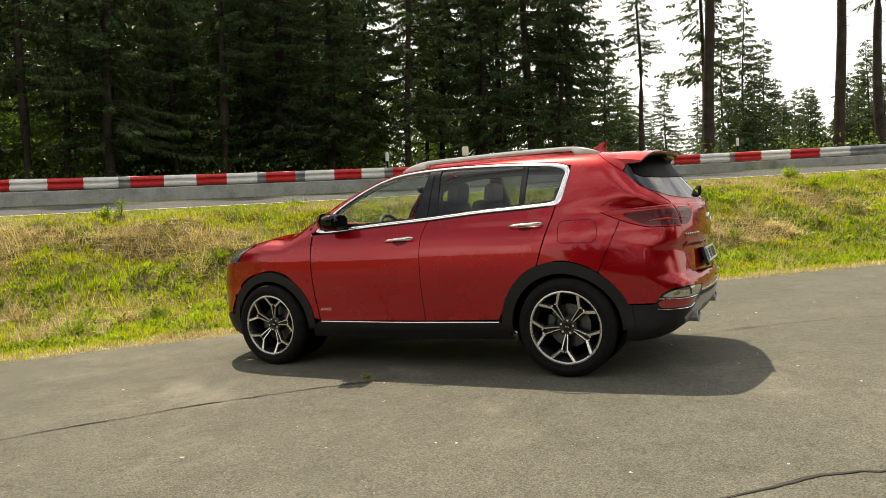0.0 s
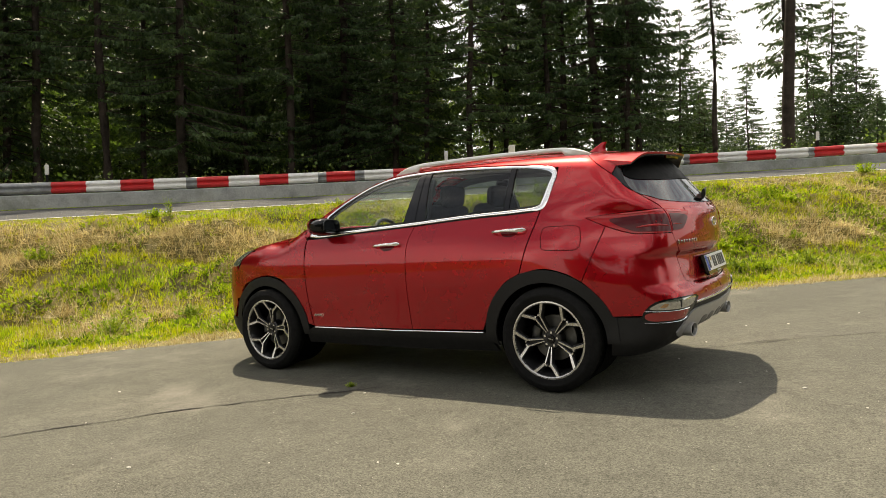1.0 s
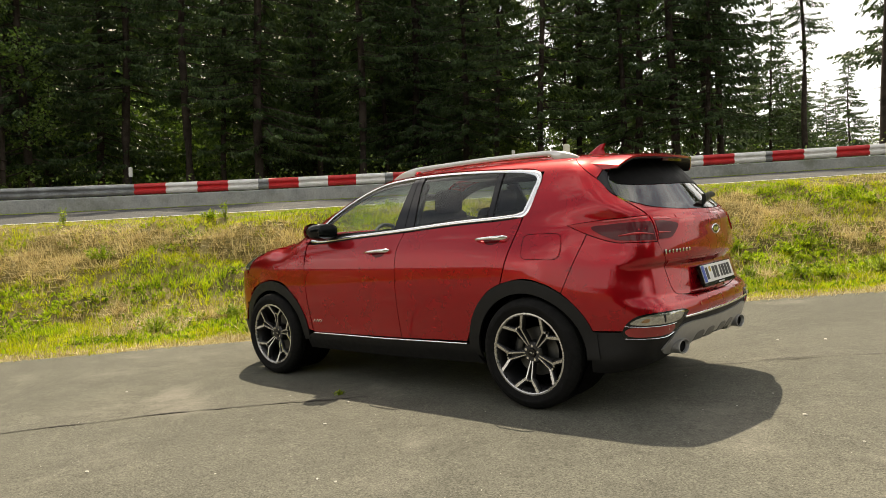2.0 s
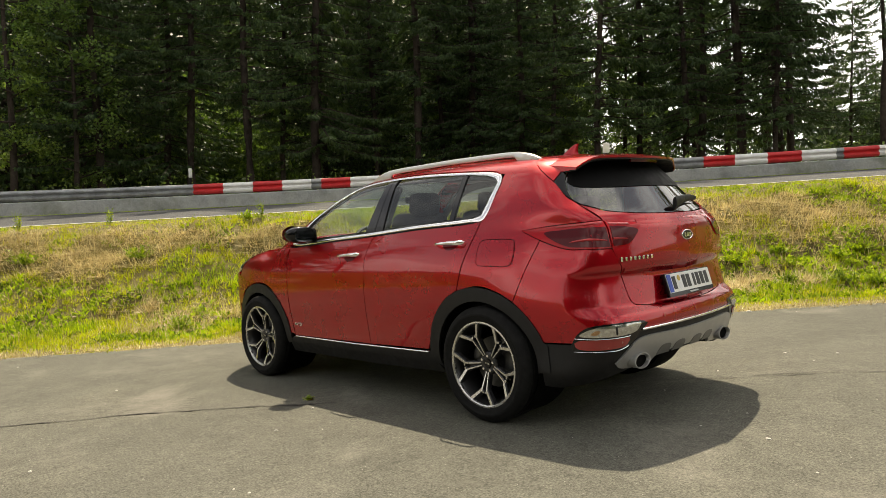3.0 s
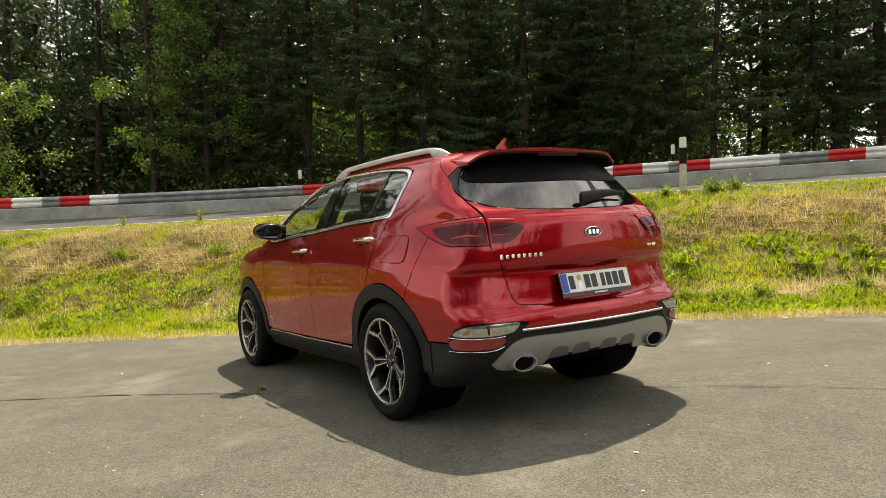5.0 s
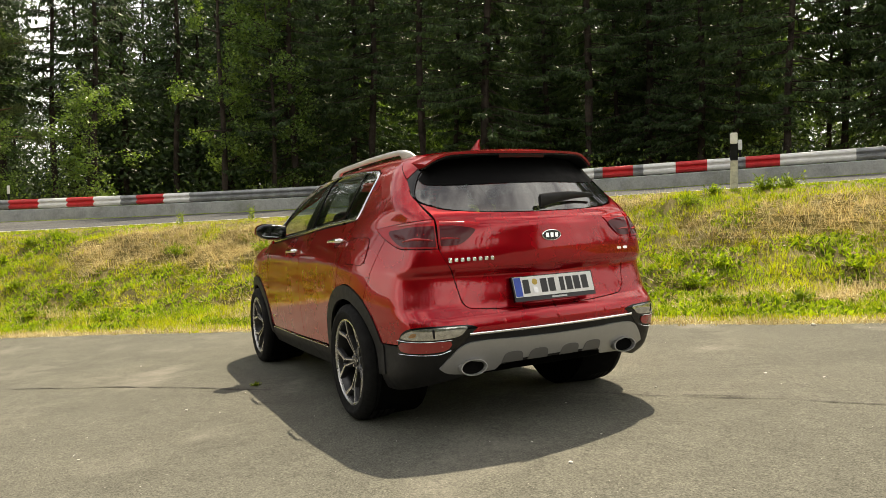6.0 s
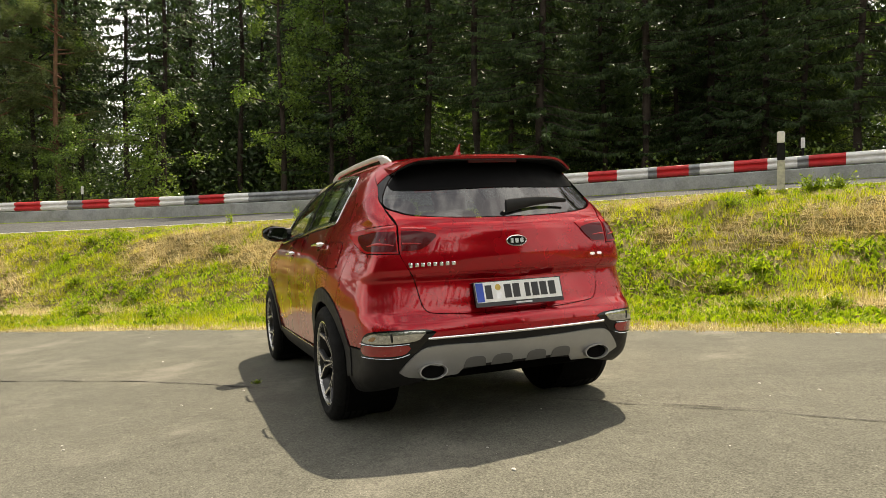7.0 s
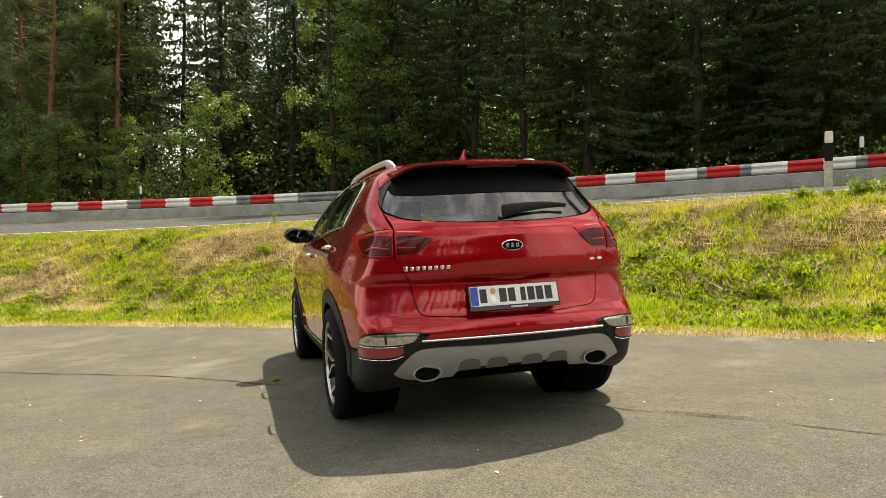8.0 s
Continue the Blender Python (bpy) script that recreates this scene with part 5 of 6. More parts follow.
    panel("window_bar", [(0.34, 1.18, 1), (0.34, 1.535, 1), (0.297, 1.53, 1), (0.297, 1.185, 1)], wrap, M_GLOSSB, rdoor, "gloss black divider bar", lift=-0.003, gap=0.0, mirror=flip)
    panel("mirror_base", [(2.16, 1.118, 1), (2.08, 1.20, 1), (2.0, 1.118, 1)], wrap, M_GLOSSB, door, lift=-0.002, gap=0.0, mirror=flip)
    # sill, cladding
    panel("sill", [(2.235, 0.335, 1), (2.16, 0.372, 1), (1.3, 0.366), (0.50, 0.376, 1), (0.455, 0.33, 1), (0.42, 0.235, 1), (1.3, 0.225), (2.26, 0.235, 1)], wrap, M_TRIM, car, "black plastic sill", mirror=flip, lift=0.004)
    band("sill_strip", [(2.13 - 0.0405 * i, 0.3665 + 0.006 * abs(i / 20 - 1)) for i in range(41)], 0.011, wrap, M_CHROME, car, "thin chrome sill strip", lift=0.006, mirror=bool(flip))
    rear_in, rear_out = zone(0.02, 0.335, 0.388, -8, 182, 40), zone(0.031, 0.349, 0.457, -2, 161, 40)
    panel("wheel_arch", None, wrap, M_TRIM, car, "black plastic wheel arch trim", lift=0.007, gap=0.0, mirror=flip,
          raw=[Vector(q) for q in rear_out + [(-0.422, 0.482), (-0.430, 0.33)] + list(reversed(rear_in))])
    front_in, front_out = zone(2.665, 0.335, 0.388, 2, 184, 40), zone(2.658, 0.350, 0.452, 8, 184, 40)
    panel("wheel_arch", None, wrap, M_TRIM, car, "black plastic wheel arch trim", lift=0.007, gap=0.0, mirror=flip,
          raw=[Vector(q) for q in [(3.27, 0.25), (3.29, 0.40), (3.17, 0.44)] + front_out + list(reversed(front_in)) + [(3.06, 0.25)]])
    # dark shell behind the gaps, and wheel housings
    sgn = -1 if flip else 1
    panel("inner_side", [(2.75, 0.88, 1), (2.75, 1.06, 1), (2.2, 1.09), (1.1, 1.12), (0.1, 1.16), (-0.45, 1.13), (-0.75, 1.13, 1), (-0.78, 0.60, 1), (-0.42, 0.60, 1), (-0.30, 0.80, 1), (0.02, 0.87), (0.40, 0.74, 1), (0.52, 0.30, 1),
                         (2.14, 0.30, 1), (2.25, 0.68, 1), (2.45, 0.87, 1)], wrap, M_INNER, car, lift=-0.03, gap=0.0, deep=0.0, cell=0.08, mirror=flip)
    for wx in (0.0, 2.67):
        lathe("wheel_housing", [(0.40, 0.20 * sgn), (0.40, -0.10 * sgn), (0.30, -0.14 * sgn), (0.0, -0.14 * sgn)], (wx, sgn * 0.66, 0.40), M_INNER, car, n=40)

    # door handles: chrome bar before a flat dark patch painted for the cup's shade
    for owner, x0, x1, z0, z1 in ((door, 1.452, 1.188, 1.017, 1.027), (rdoor, 0.398, 0.135, 1.073, 1.078)):
        cup = panel("handle_cup", [((x0 * 0.35 + x1 * 0.65), z0 + 0.018), (x0 * 0.6 + x1 * 0.4, z0 + 0.014), (x0 * 0.75 + x1 * 0.25, z0 - 0.008), (x0 * 0.6 + x1 * 0.4, z0 - 0.038), (x0 * 0.35 + x1 * 0.65, z0 - 0.034), (x0 * 0.22 + x1 * 0.78, z0 - 0.008)],
                    wrap, M_DARKRED, owner, "flat dark patch painted for the shade in the handle cup", lift=0.0015, gap=0.0, deep=0.001, mirror=flip)
        rings = []
        for i in range(15):
            k = i / 14
            x, z = x0 + (x1 - x0) * k, z0 + (z1 - z0) * k + 0.004 * math.sin(k * math.pi)
            base = wrap(np.array([x]), np.array([z]))[0]
            off = 0.010 + 0.030 * math.sin(min(1, k * 5, (1 - k) * 5) * math.pi / 2)
            fat = 0.0085 + 0.008 * k ** 2 * (1 if k < 0.9 else (1 - k) / 0.1 + 0.3)
            rings.append(oval((x, sgn * (base[1] + off), z), (0, sgn, 0), (0, 0, 1), 0.008, fat * (0.45 if i in (0, 14) else 1), 12, 2.6))
        solid("handle", rings, M_CHROME, owner, "chrome door handle")
    # door mirror
    head = []
    for i in range(13):
        k = i / 12
        y = 0.80 + 0.235 * k
        rr = math.sin(math.pi * min(0.985, max(0.03, 0.10 + 0.88 * k))) ** 0.42 if k > 0.5 else 0.80 + 0.4 * k * (1 - 0.2 * k)
        rr = min(rr, 1.0)
        head.append(oval((1.935 + 0.015 * k - 0.02, sgn * y, 1.192 + 0.012 * k), (1, 0, 0), (0, 0, 1), 0.078 * rr, 0.070 * rr, 20, 3.0))
    mir = solid("door_mirror", head, M_GLOSSB, car, "black door mirror housing")
    cap = []
    for i in range(13):
        k = i / 12
        y = 0.83 + 0.208 * k
        rr = min(1.0, math.sin(math.pi * min(0.98, 0.10 + 0.88 * k)) ** 0.42 if k > 0.5 else 0.85 + 0.4 * k * 0.75)
        full = oval((1.945 + 0.012 * k, sgn * y, 1.196 + 0.012 * k), (1, 0, 0), (0, 0, 1), 0.082 * rr, 0.072 * rr, 40, 2.8)
        cap.append([p for j, p in enumerate(full) if j < 9 or j > 33][-6:] + [p for j, p in enumerate(full) if j < 9])
    solid("mirror_cap", cap, M_PAINT, mir, "red mirror cap", closed_ring=False, caps=False)
    solid("mirror_glass", [oval((1.8345 - 0.002 * i, sgn * 0.925, 1.197), (0, 1, 0), (0, 0, 1), 0.088, 0.053, 24, 3.2) for i in range(2)], M_MIRROR, mir, "mirror glass")
    solid("mirror_arm", [oval((2.03, sgn * (0.80 + 0.02 * i), 1.115 + 0.012 * i), (1, 0, 0), (0, 0, 1), 0.06 - 0.004 * i, 0.02, 14, 2.5) for i in range(5)], M_GLOSSB, mir)
    # roof rail
    rr_ = []
    for i in range(41):
        k = i / 40
        x = 1.46 - 1.67 * k
        y = 0.505 - 0.012 * k ** 3 - 0.01 * (1 - k) ** 4
        zr = seam_z(x, y)
        hh = 0.049 * min(1.0, math.sin(math.pi * min(0.5, 0.5 * min(k / 0.16, (1 - k) / 0.14)))) ** 0.8 + 0.004
        w = 0.014 if 0.03 < k < 0.97 else 0.008
        foot = max(0.0, 1 - min(k / 0.13, (1 - k) / 0.11))
        under_ = zr - 0.02 if foot > 0 else zr + hh - 0.033
        rr_.append([(x, sgn * (y - w), under_ + 0.002), (x, sgn * (y - w), zr + hh * 0.78), (x, sgn * (y - w * 0.5), zr + hh), (x, sgn * (y + w * 0.5), zr + hh), (x, sgn * (y + w), zr + hh * 0.82), (x, sgn * (y + w), under_ + (zr + hh - under_) * 0.35), (x, sgn * (y + w * 0.55), under_), (x, sgn * (y - w * 0.5), under_)])
    solid("roof_rail", rr_, M_ALU, car, "silver roof rail")
    # tail: outer lamp, fog unit
    lamp = panel("tail_lamp", [(-0.276, 1.1275, 1), (-0.487, 1.146), (-0.7025, 1.158, 1), (-0.7125, 1.002, 1), (-0.60, 1.0065), (-0.53, 1.014), (-0.402, 1.0685)], wrap, M_LENSR, car, "red tail lamp wrapping the rear corner", lift=0.004, mirror=flip, cell=0.025)
    panel("dark_lens", [(-0.43, 1.102), (-0.52, 1.116), (-0.60, 1.122), (-0.699, 1.120, 1), (-0.705, 1.012, 1), (-0.60, 1.018), (-0.53, 1.030)], wrap, M_DARKRED, lamp, "smoked dark lens", lift=0.0065, gap=0, deep=0.003, mirror=flip, cell=0.03)
    for dz, la in ((1.046, "rosy curved band on the lens"),):
        band("light_guide", [(-0.555 - 0.0098 * i, dz + 0.010 * math.sin(i / 14 * 3.14)) for i in range(15)], [0.006 + 0.006 * math.sin(i / 14 * 3.14) for i in range(15)], wrap, M_ROSY, lamp, la, lift=0.0072, deep=0.001, mirror=bool(flip), crown=0.003)
    band("bright_strip", [(-0.50 - 0.012 * i, 1.136 + 0.001 * i * 0.6) for i in range(17)], 0.012, wrap, M_LED, lamp, "bright red strip", lift=0.0052, deep=0.001, mirror=bool(flip), crown=0.002)
    fog = panel("fog_lamp_housing", [(-0.53, 0.517), (-0.575, 0.586), (-0.66, 0.604), (-0.80, 0.600), (-0.84, 0.582, 1), (-0.80, 0.534), (-0.755, 0.477), (-0.70, 0.456), (-0.54, 0.450)], wrap, M_GLOSSB, car, "black fog lamp housing", lift=0.003, mirror=flip, cell=0.025)
    fl = panel("fog_lens", [(-0.555, 0.542), (-0.605, 0.585), (-0.70, 0.594), (-0.795, 0.590), (-0.79, 0.572), (-0.76, 0.544), (-0.66, 0.535)], wrap, M_LENSW, fog, "clear rear fog lamp", lift=0.008, gap=0, mirror=flip, cell=0.025)
    panel("bulb", [(-0.590, 0.552), (-0.606, 0.570), (-0.622, 0.568), (-0.612, 0.550)], wrap, M_AMBER, fog, "amber bulb", lift=0.0095, gap=0, deep=0.001, mirror=flip, cell=0.02)
    panel("divider", [(-0.684, 0.544), (-0.682, 0.586), (-0.676, 0.586), (-0.678, 0.544)], wrap, M_TRIM, fog, "dark divider", lift=0.0093, gap=0, deep=0.001, mirror=flip, cell=0.02)
    panel("reflector", [(-0.548, 0.472), (-0.552, 0.518), (-0.735, 0.522), (-0.74, 0.507), (-0.715, 0.475), (-0.63, 0.466)], wrap, M_REFL, fog, "red reflector", lift=0.008, gap=0, mirror=flip, cell=0.025)
    band("fog_trim", [(-0.536 - 0.0135 * i, 0.530 - 0.004 * math.sin(i / 15 * 3.1)) for i in range(16)], 0.004, wrap, M_CHROME, fog, "chrome fog lamp edge", lift=0.009, mirror=bool(flip))
    band("fog_trim", [(-0.535 - 0.0125 * i, 0.456 + 0.02 * (max(0, i - 11) / 5) ** 2) for i in range(17)], 0.004, wrap, M_CHROME, fog, "chrome reflector edge", lift=0.008, mirror=bool(flip))
    panel("spoiler_cheek", [(-0.303, 1.552, 1), (-0.404, 1.48), (-0.507, 1.405, 1), (-0.585, 1.461), (-0.66, 1.492, 1), (-0.68, 1.54, 1), (-0.45, 1.565)], wrap, M_PAINT, car, "red side of the roof spoiler", lift=0.002, mirror=flip)
    panel("tailgate_side_fin", [(-0.509, 1.403, 1), (-0.571, 1.312), (-0.604, 1.283, 1), (-0.588, 1.34), (-0.60, 1.42), (-0.655, 1.485, 1), (-0.585, 1.458)], wrap, M_GLOSSB, car, "gloss black fin beside the rear window", lift=0.001, mirror=flip)
    # exhaust
    tip = []
    for r, d in ((0.078, 0.10), (0.084, 0.0), (0.087, -0.008), (0.085, -0.012), (0.079, -0.012), (0.076, -0.006), (0.073, 0.06)):
        tip.append(oval((-0.826 + d, sgn * 0.508, 0.367), (0, 1, 0), (0, 0, 1), r * 0.93, r * 0.50, 28))
    ex = solid("exhaust_tip", tip, M_SKID, car, "oval chrome exhaust tip", caps=False)
    # shallow black disc painted for the darkness inside the pipe
    solid("exhaust_bore", [oval((-0.814 - 0.002 * i, sgn * 0.508, 0.367), (0, 1, 0), (0, 0, 1), 0.068, 0.0365, 24) for i in range(2)], M_INNER, ex)

REAR_BUMPER = [(-0.2565, 0.746, 1), (-0.3265, 0.92), (-0.402, 1.066, 1), (-0.53, 1.012), (-0.60, 1.005), (-0.714, 1.000, 1), (-0.7595, 0.875), (-0.7875, 0.735), (-0.803, 0.695), (-0.832, 0.675), (-1.0, 0.6605), (MID, 0.6545, 1), (MID, 0.557, 1),
               (-1.0, 0.557), (-0.80, 0.557, 1), (-0.70, 0.55), (-0.56, 0.50, 1), (-0.40, 0.505, 1), (-0.378, 0.585), (-0.315, 0.685)]
panel("rear_bumper", pull(REAR_BUMPER), wrap, M_PAINT, car, "red rear bumper", mirror="both", seam=(0, MID), cell=0.025, gap=0.0014)
LOWER = [(-0.40, 0.500, 1), (-0.56, 0.495), (-0.70, 0.530), (-0.80, 0.547), (MID, 0.547, 1), (MID, 0.362, 1), (-0.98, 0.352), (-0.70, 0.285), (-0.50, 0.240), (-0.385, 0.240, 1), (-0.385, 0.40)]
low = panel("bumper_cladding", pull(LOWER), wrap, M_TRIM, car, "black plastic lower bumper", mirror="both", seam=(0, MID), cell=0.03)
SKID = [(-0.690, 0.375, 1), (-0.735, 0.440), (-0.785, 0.494), (-0.86, 0.508), (-1.0, 0.504), (MID, 0.500, 1), (MID, 0.385, 1), (-1.16, 0.385), (-0.98, 0.378), (-0.93, 0.335, 1), (-0.80, 0.330), (-0.72, 0.345)]
panel("skid_plate", SKID, wrap, M_SKID, low, "silver skid plate", lift=0.010, gap=0, mirror="both", seam=(0, MID), cell=0.03)
for cx in (-1.02, -1.18):
    for flip in ("", "flip"):
        # no hollow here: darker silver laid on top paints the notch's shade
        panel("skid_notch", [(cx - 0.065, 0.372, 1), (cx - 0.045, 0.425), (cx + 0.045, 0.425), (cx + 0.065, 0.372, 1)], wrap, M_NOTCH_SHADE, low, "flat darker patch painted for a shaded notch in the skid plate", lift=0.0125, gap=0, deep=0.004, mirror=flip, cell=0.03)
strip_line = [(-0.805 - 0.01 * i, 0.550) for i in range(int((-0.805 - MID) / 0.01))] + [(MID, 0.550)]
for flip in (False, True):
    band("bumper_strip", strip_line, 0.014, wrap, M_CHROME, low, "chrome bumper strip", lift=0.009, mirror=flip)
panel("corner_backing", [(-0.56, 1.24, 1), (-0.60, 1.27), (-0.68, 1.225), (-0.75, 1.17, 1), (-0.82, 0.75, 1), (-0.82, 0.70, 1), (-0.60, 0.72, 1), (-0.50, 1.05)], wrap, M_INNER, car, lift=-0.0065, gap=0, deep=0.0, cell=0.03)
panel("corner_backing", [(-0.56, 1.24, 1), (-0.60, 1.27), (-0.68, 1.225), (-0.75, 1.17, 1), (-0.82, 0.75, 1), (-0.82, 0.70, 1), (-0.60, 0.72, 1), (-0.50, 1.05)], wrap, M_INNER, car, lift=-0.0065, gap=0, deep=0.0, cell=0.03, mirror="flip")
TAILGATE = [(-0.627, 1.2565, 1), (-0.7035, 1.159), (-0.7155, 1.0), (-0.7605, 0.875), (-0.7885, 0.735), (-0.804, 0.696), (-0.833, 0.676), (-1.0, 0.6615), (MID, 0.6555, 1), (MID, 1.176, 1), (-1.1, 1.178), (-0.915, 1.187), (-0.76, 1.208), (-0.68, 1.236)]
gate = panel("tailgate", TAILGATE, wrap, M_PAINT, car, "red tailgate", mirror="both", seam=(0, MID), cell=0.02, gap=0.002)
GLASS = [(-0.640, 1.262, 1), (-0.69, 1.242), (-0.77, 1.214), (-0.915, 1.193), (-1.1, 1.184), (MID, 1.182, 1), (MID, 1.55, 1), (-0.90, 1.53), (-0.67, 1.485, 1), (-0.605, 1.42), (-0.592, 1.34), (-0.607, 1.288)]
rear_glass = panel("rear_window", GLASS, wrap, M_REARG, gate, "dark tinted rear window", lift=-0.004, gap=0, deep=0.002, mirror="both", seam=(0, MID), cell=0.05)
# opaque strip: the spoiler's shade and reflection painted over the upper glass
panel("window_band", [(-0.655, 1.484, 1), (-0.600, 1.395, 1), (-0.66, 1.362), (-0.90, 1.350), (MID, 1.352, 1), (MID, 1.545, 1), (-0.90, 1.53)], wrap, M_SPOILER_SHADE, gate, "black band painted for the spoiler's shade on the rear window", lift=0.0, gap=0, deep=0.002, mirror="both", seam=(0, MID), cell=0.05)
for flip in ("", "flip"):
    lamp = panel("tail_lamp_inner", [(-0.709, 1.155, 1), (-0.80, 1.148), (-0.893, 1.127, 1), (-0.86, 1.085), (-0.825, 1.035), (-0.79, 1.010), (-0.717, 1.008, 1)], wrap, M_LENSR, gate, "red inner tail lamp", lift=0.004, gap=0.001, mirror=flip, cell=0.025)
    panel("dark_lens", [(-0.722, 1.122, 1), (-0.79, 1.116), (-0.862, 1.096), (-0.845, 1.062), (-0.815, 1.030), (-0.785, 1.016), (-0.722, 1.014, 1)], wrap, M_DARKRED, lamp, "smoked dark lens", lift=0.0065, gap=0, deep=0.003, mirror=flip, cell=0.03)
    for dz, n_ in ((1.046, 9),):
        band("light_guide", [(-0.726 - 0.0092 * i, dz + 0.008 * math.cos(i / 11 * 1.57)) for i in range(n_)], [0.011 - 0.007 * i / n_ for i in range(n_)], wrap, M_ROSY, lamp, "rosy tapering band on the lens", lift=0.0072, deep=0.001, mirror=bool(flip), crown=0.003)
    band("bright_strip", [(-0.722 - 0.0115 * i, 1.1375 - 0.0008 * i) for i in range(10)], 0.011, wrap, M_LED, lamp, "bright red strip", lift=0.0052, deep=0.001, mirror=bool(flip), crown=0.002)

# ---- roof, spoiler, bonnet, windscreen ----
ROOF = [(1.44, 0.0, 1), (1.43, 0.25), (1.39, 0.47), (1.36, 0.503, 1), (0.9, 0.503), (0.3, 0.502), (-0.12, 0.50), (-0.19, 0.497, 1), (-0.225, 0.25), (-0.235, 0.0, 1)]
roof = panel("roof", ROOF, on_top, M_PAINT, car, "red roof", mirror="both", seam=(1, 0.0), cell=0.05)
panel("headlining", ROOF, on_top, M_LINING, car, "grey headlining", lift=-0.045, gap=0.01, deep=0.0, mirror="both", seam=(1, 0.0), cell=0.15)
panel("windscreen", [(1.447, 0.0, 1), (1.437, 0.25), (1.40, 0.52, 1), (1.62, 0.60), (1.9, 0.70), (2.12, 0.765), (2.28, 0.78, 1), (2.45, 0.45), (2.52, 0.0, 1)], on_top, M_GLASS, car, "clear windscreen", lift=-0.003, gap=0.001, mirror="both", seam=(1, 0.0), cell=0.06)
panel("bonnet", [(2.54, 0.0, 1), (2.47, 0.45), (2.30, 0.742, 1), (2.6, 0.739), (2.85, 0.731), (3.05, 0.69), (3.28, 0.58, 1), (3.40, 0.35), (3.44, 0.0, 1)], on_top, M_PAINT, car, "red bonnet", mirror="both", seam=(1, 0.0), cell=0.05)
panel("front_bumper", NOSE, wrap, M_PAINT, car, "red front bumper", mirror="both", seam=(0, XF + TURN + YC), cell=0.04)
panel("front_cladding", [(3.22, 0.40, 1), (3.5, 0.40), (XF + TURN + YC, 0.40, 1), (XF + TURN + YC, 0.20, 1), (3.4, 0.20), (3.10, 0.22, 1)], wrap, M_TRIM, car, "black plastic front lower bumper", mirror="both", seam=(0, XF + TURN + YC), cell=0.05, lift=-0.003)
sp_top, sp_bot = [], []
for i in range(33):
    v_ = i / 16 - 1
    y = 0.575 * v_
    x0, x1 = -0.20 - 0.035 * (1 - v_ * v_), -0.672 + 0.46 * y * y
    edge = max(0, abs(v_) - 0.72) / 0.28
    row_t, row_b = [], []
    for j in range(9):
        k = j / 8
        x = x0 + (x1 - x0) * k
        z = float(roof_z(x)) - float(roof_c(x)) * y * y - 0.007 - 0.055 * edge ** 2 * (0.35 + 0.65 * k) + 0.026 * k ** 1.5
        row_t.append((x, y, z + 0.004 * k))
        row_b.append((x + 0.006 * (k == 1), y, z - 0.006 - 0.028 * min(1, (1 - k) * 2.5 + 0.1)))
    sp_top.append(row_t + list(reversed(row_b)))
spoiler = solid("roof_spoiler", sp_top, M_PAINT, car, "red roof spoiler over the rear window")
under = [[(x + 0.003, y * 0.985, z - 0.002) for x, y, z in row[9:17]] + [(x + 0.003, y * 0.985, z - 0.007) for x, y, z in reversed(row[9:17])] for row in sp_top]
solid("spoiler_underside", under, M_TRIM, spoiler, "black underside")
solid("brake_light", [[(-0.632 + 0.46 * y * y, y, 1.500), (-0.636 + 0.46 * y * y, y, 1.518), (-0.622 + 0.46 * y * y, y, 1.518), (-0.618 + 0.46 * y * y, y, 1.500)] for y in [0.014 * i for i in range(-11, 12)]], M_DARKRED, spoiler, "dark red third brake light")
fin = []
for i in range(9):
    k = i / 8
    fin.append(oval((-0.065 - 0.055 * k ** 1.6 - 0.01 * k, 0, 1.600 + 0.078 * k), (1, 0, 0), (0, 1, 0), 0.085 * (1 - 0.80 * k ** 0.8), 0.026 * (1 - 0.86 * k ** 0.8), 16))
solid("antenna_fin", fin, M_PAINT, roof, "red shark fin aerial")

# ---- tail fittings ----
def on_tail(y, z, lift=0.0):
    p = wrap(np.array([MID + y]), np.array([z])) if y >= 0 else wrap(np.array([MID - y]), np.array([z]))
    n = skin_normal(p)
    q = (p + n * lift)[0]
    return Vector((q[0], abs(q[1]) * (1 if y >= 0 else -1), q[2])), Vector((n[0][0], abs(n[0][1]) * (1 if y >= 0 else -1), n[0][2]))


def tail_badge(name, rings, material, parent, label, y0, z0, n=28, power=2.0):
    c, nn = on_tail(y0, z0)
    across = Vector((0, -1, 0))
    upw = nn.cross(across).normalized() * -1
    if upw.z < 0:
        upw = -upw
    return solid(name, [oval(c + nn * o, across, upw, rx, ry, n, power) for rx, ry, o in rings], material, parent, label)


badge = tail_badge("badge", [(0.064, 0.031, -0.01), (0.064, 0.031, 0.006), (0.060, 0.027, 0.010), (0.056, 0.024, 0.006)], M_CHROME, gate, "oval chrome badge", 0.0, 1.040)
tail_badge("badge_field", [(0.056, 0.024, -0.005), (0.056, 0.024, 0.0072)], M_GLOSSB, badge, "black badge field", 0.0, 1.040)
for dy in (0.030, 0.0, -0.030):
    tail_badge("badge_mark", [(0.010, 0.0125, 0.0), (0.010, 0.0125, 0.009)], M_CHROME, badge, "plain chrome mark", dy, 1.040, 16, 6)
for k in range(8):
    yk = 0.530 - 0.0240 * k
    tail_badge("model_mark", [(0.0112, 0.0105 if k else 0.014, 0.0), (0.0112, 0.0105 if k else 0.014, 0.005), (0.0098, 0.0090 if k else 0.0125, 0.0065)], M_CHROME, gate, "plain chrome bar of the model badge", yk, 0.937, 12, 5)
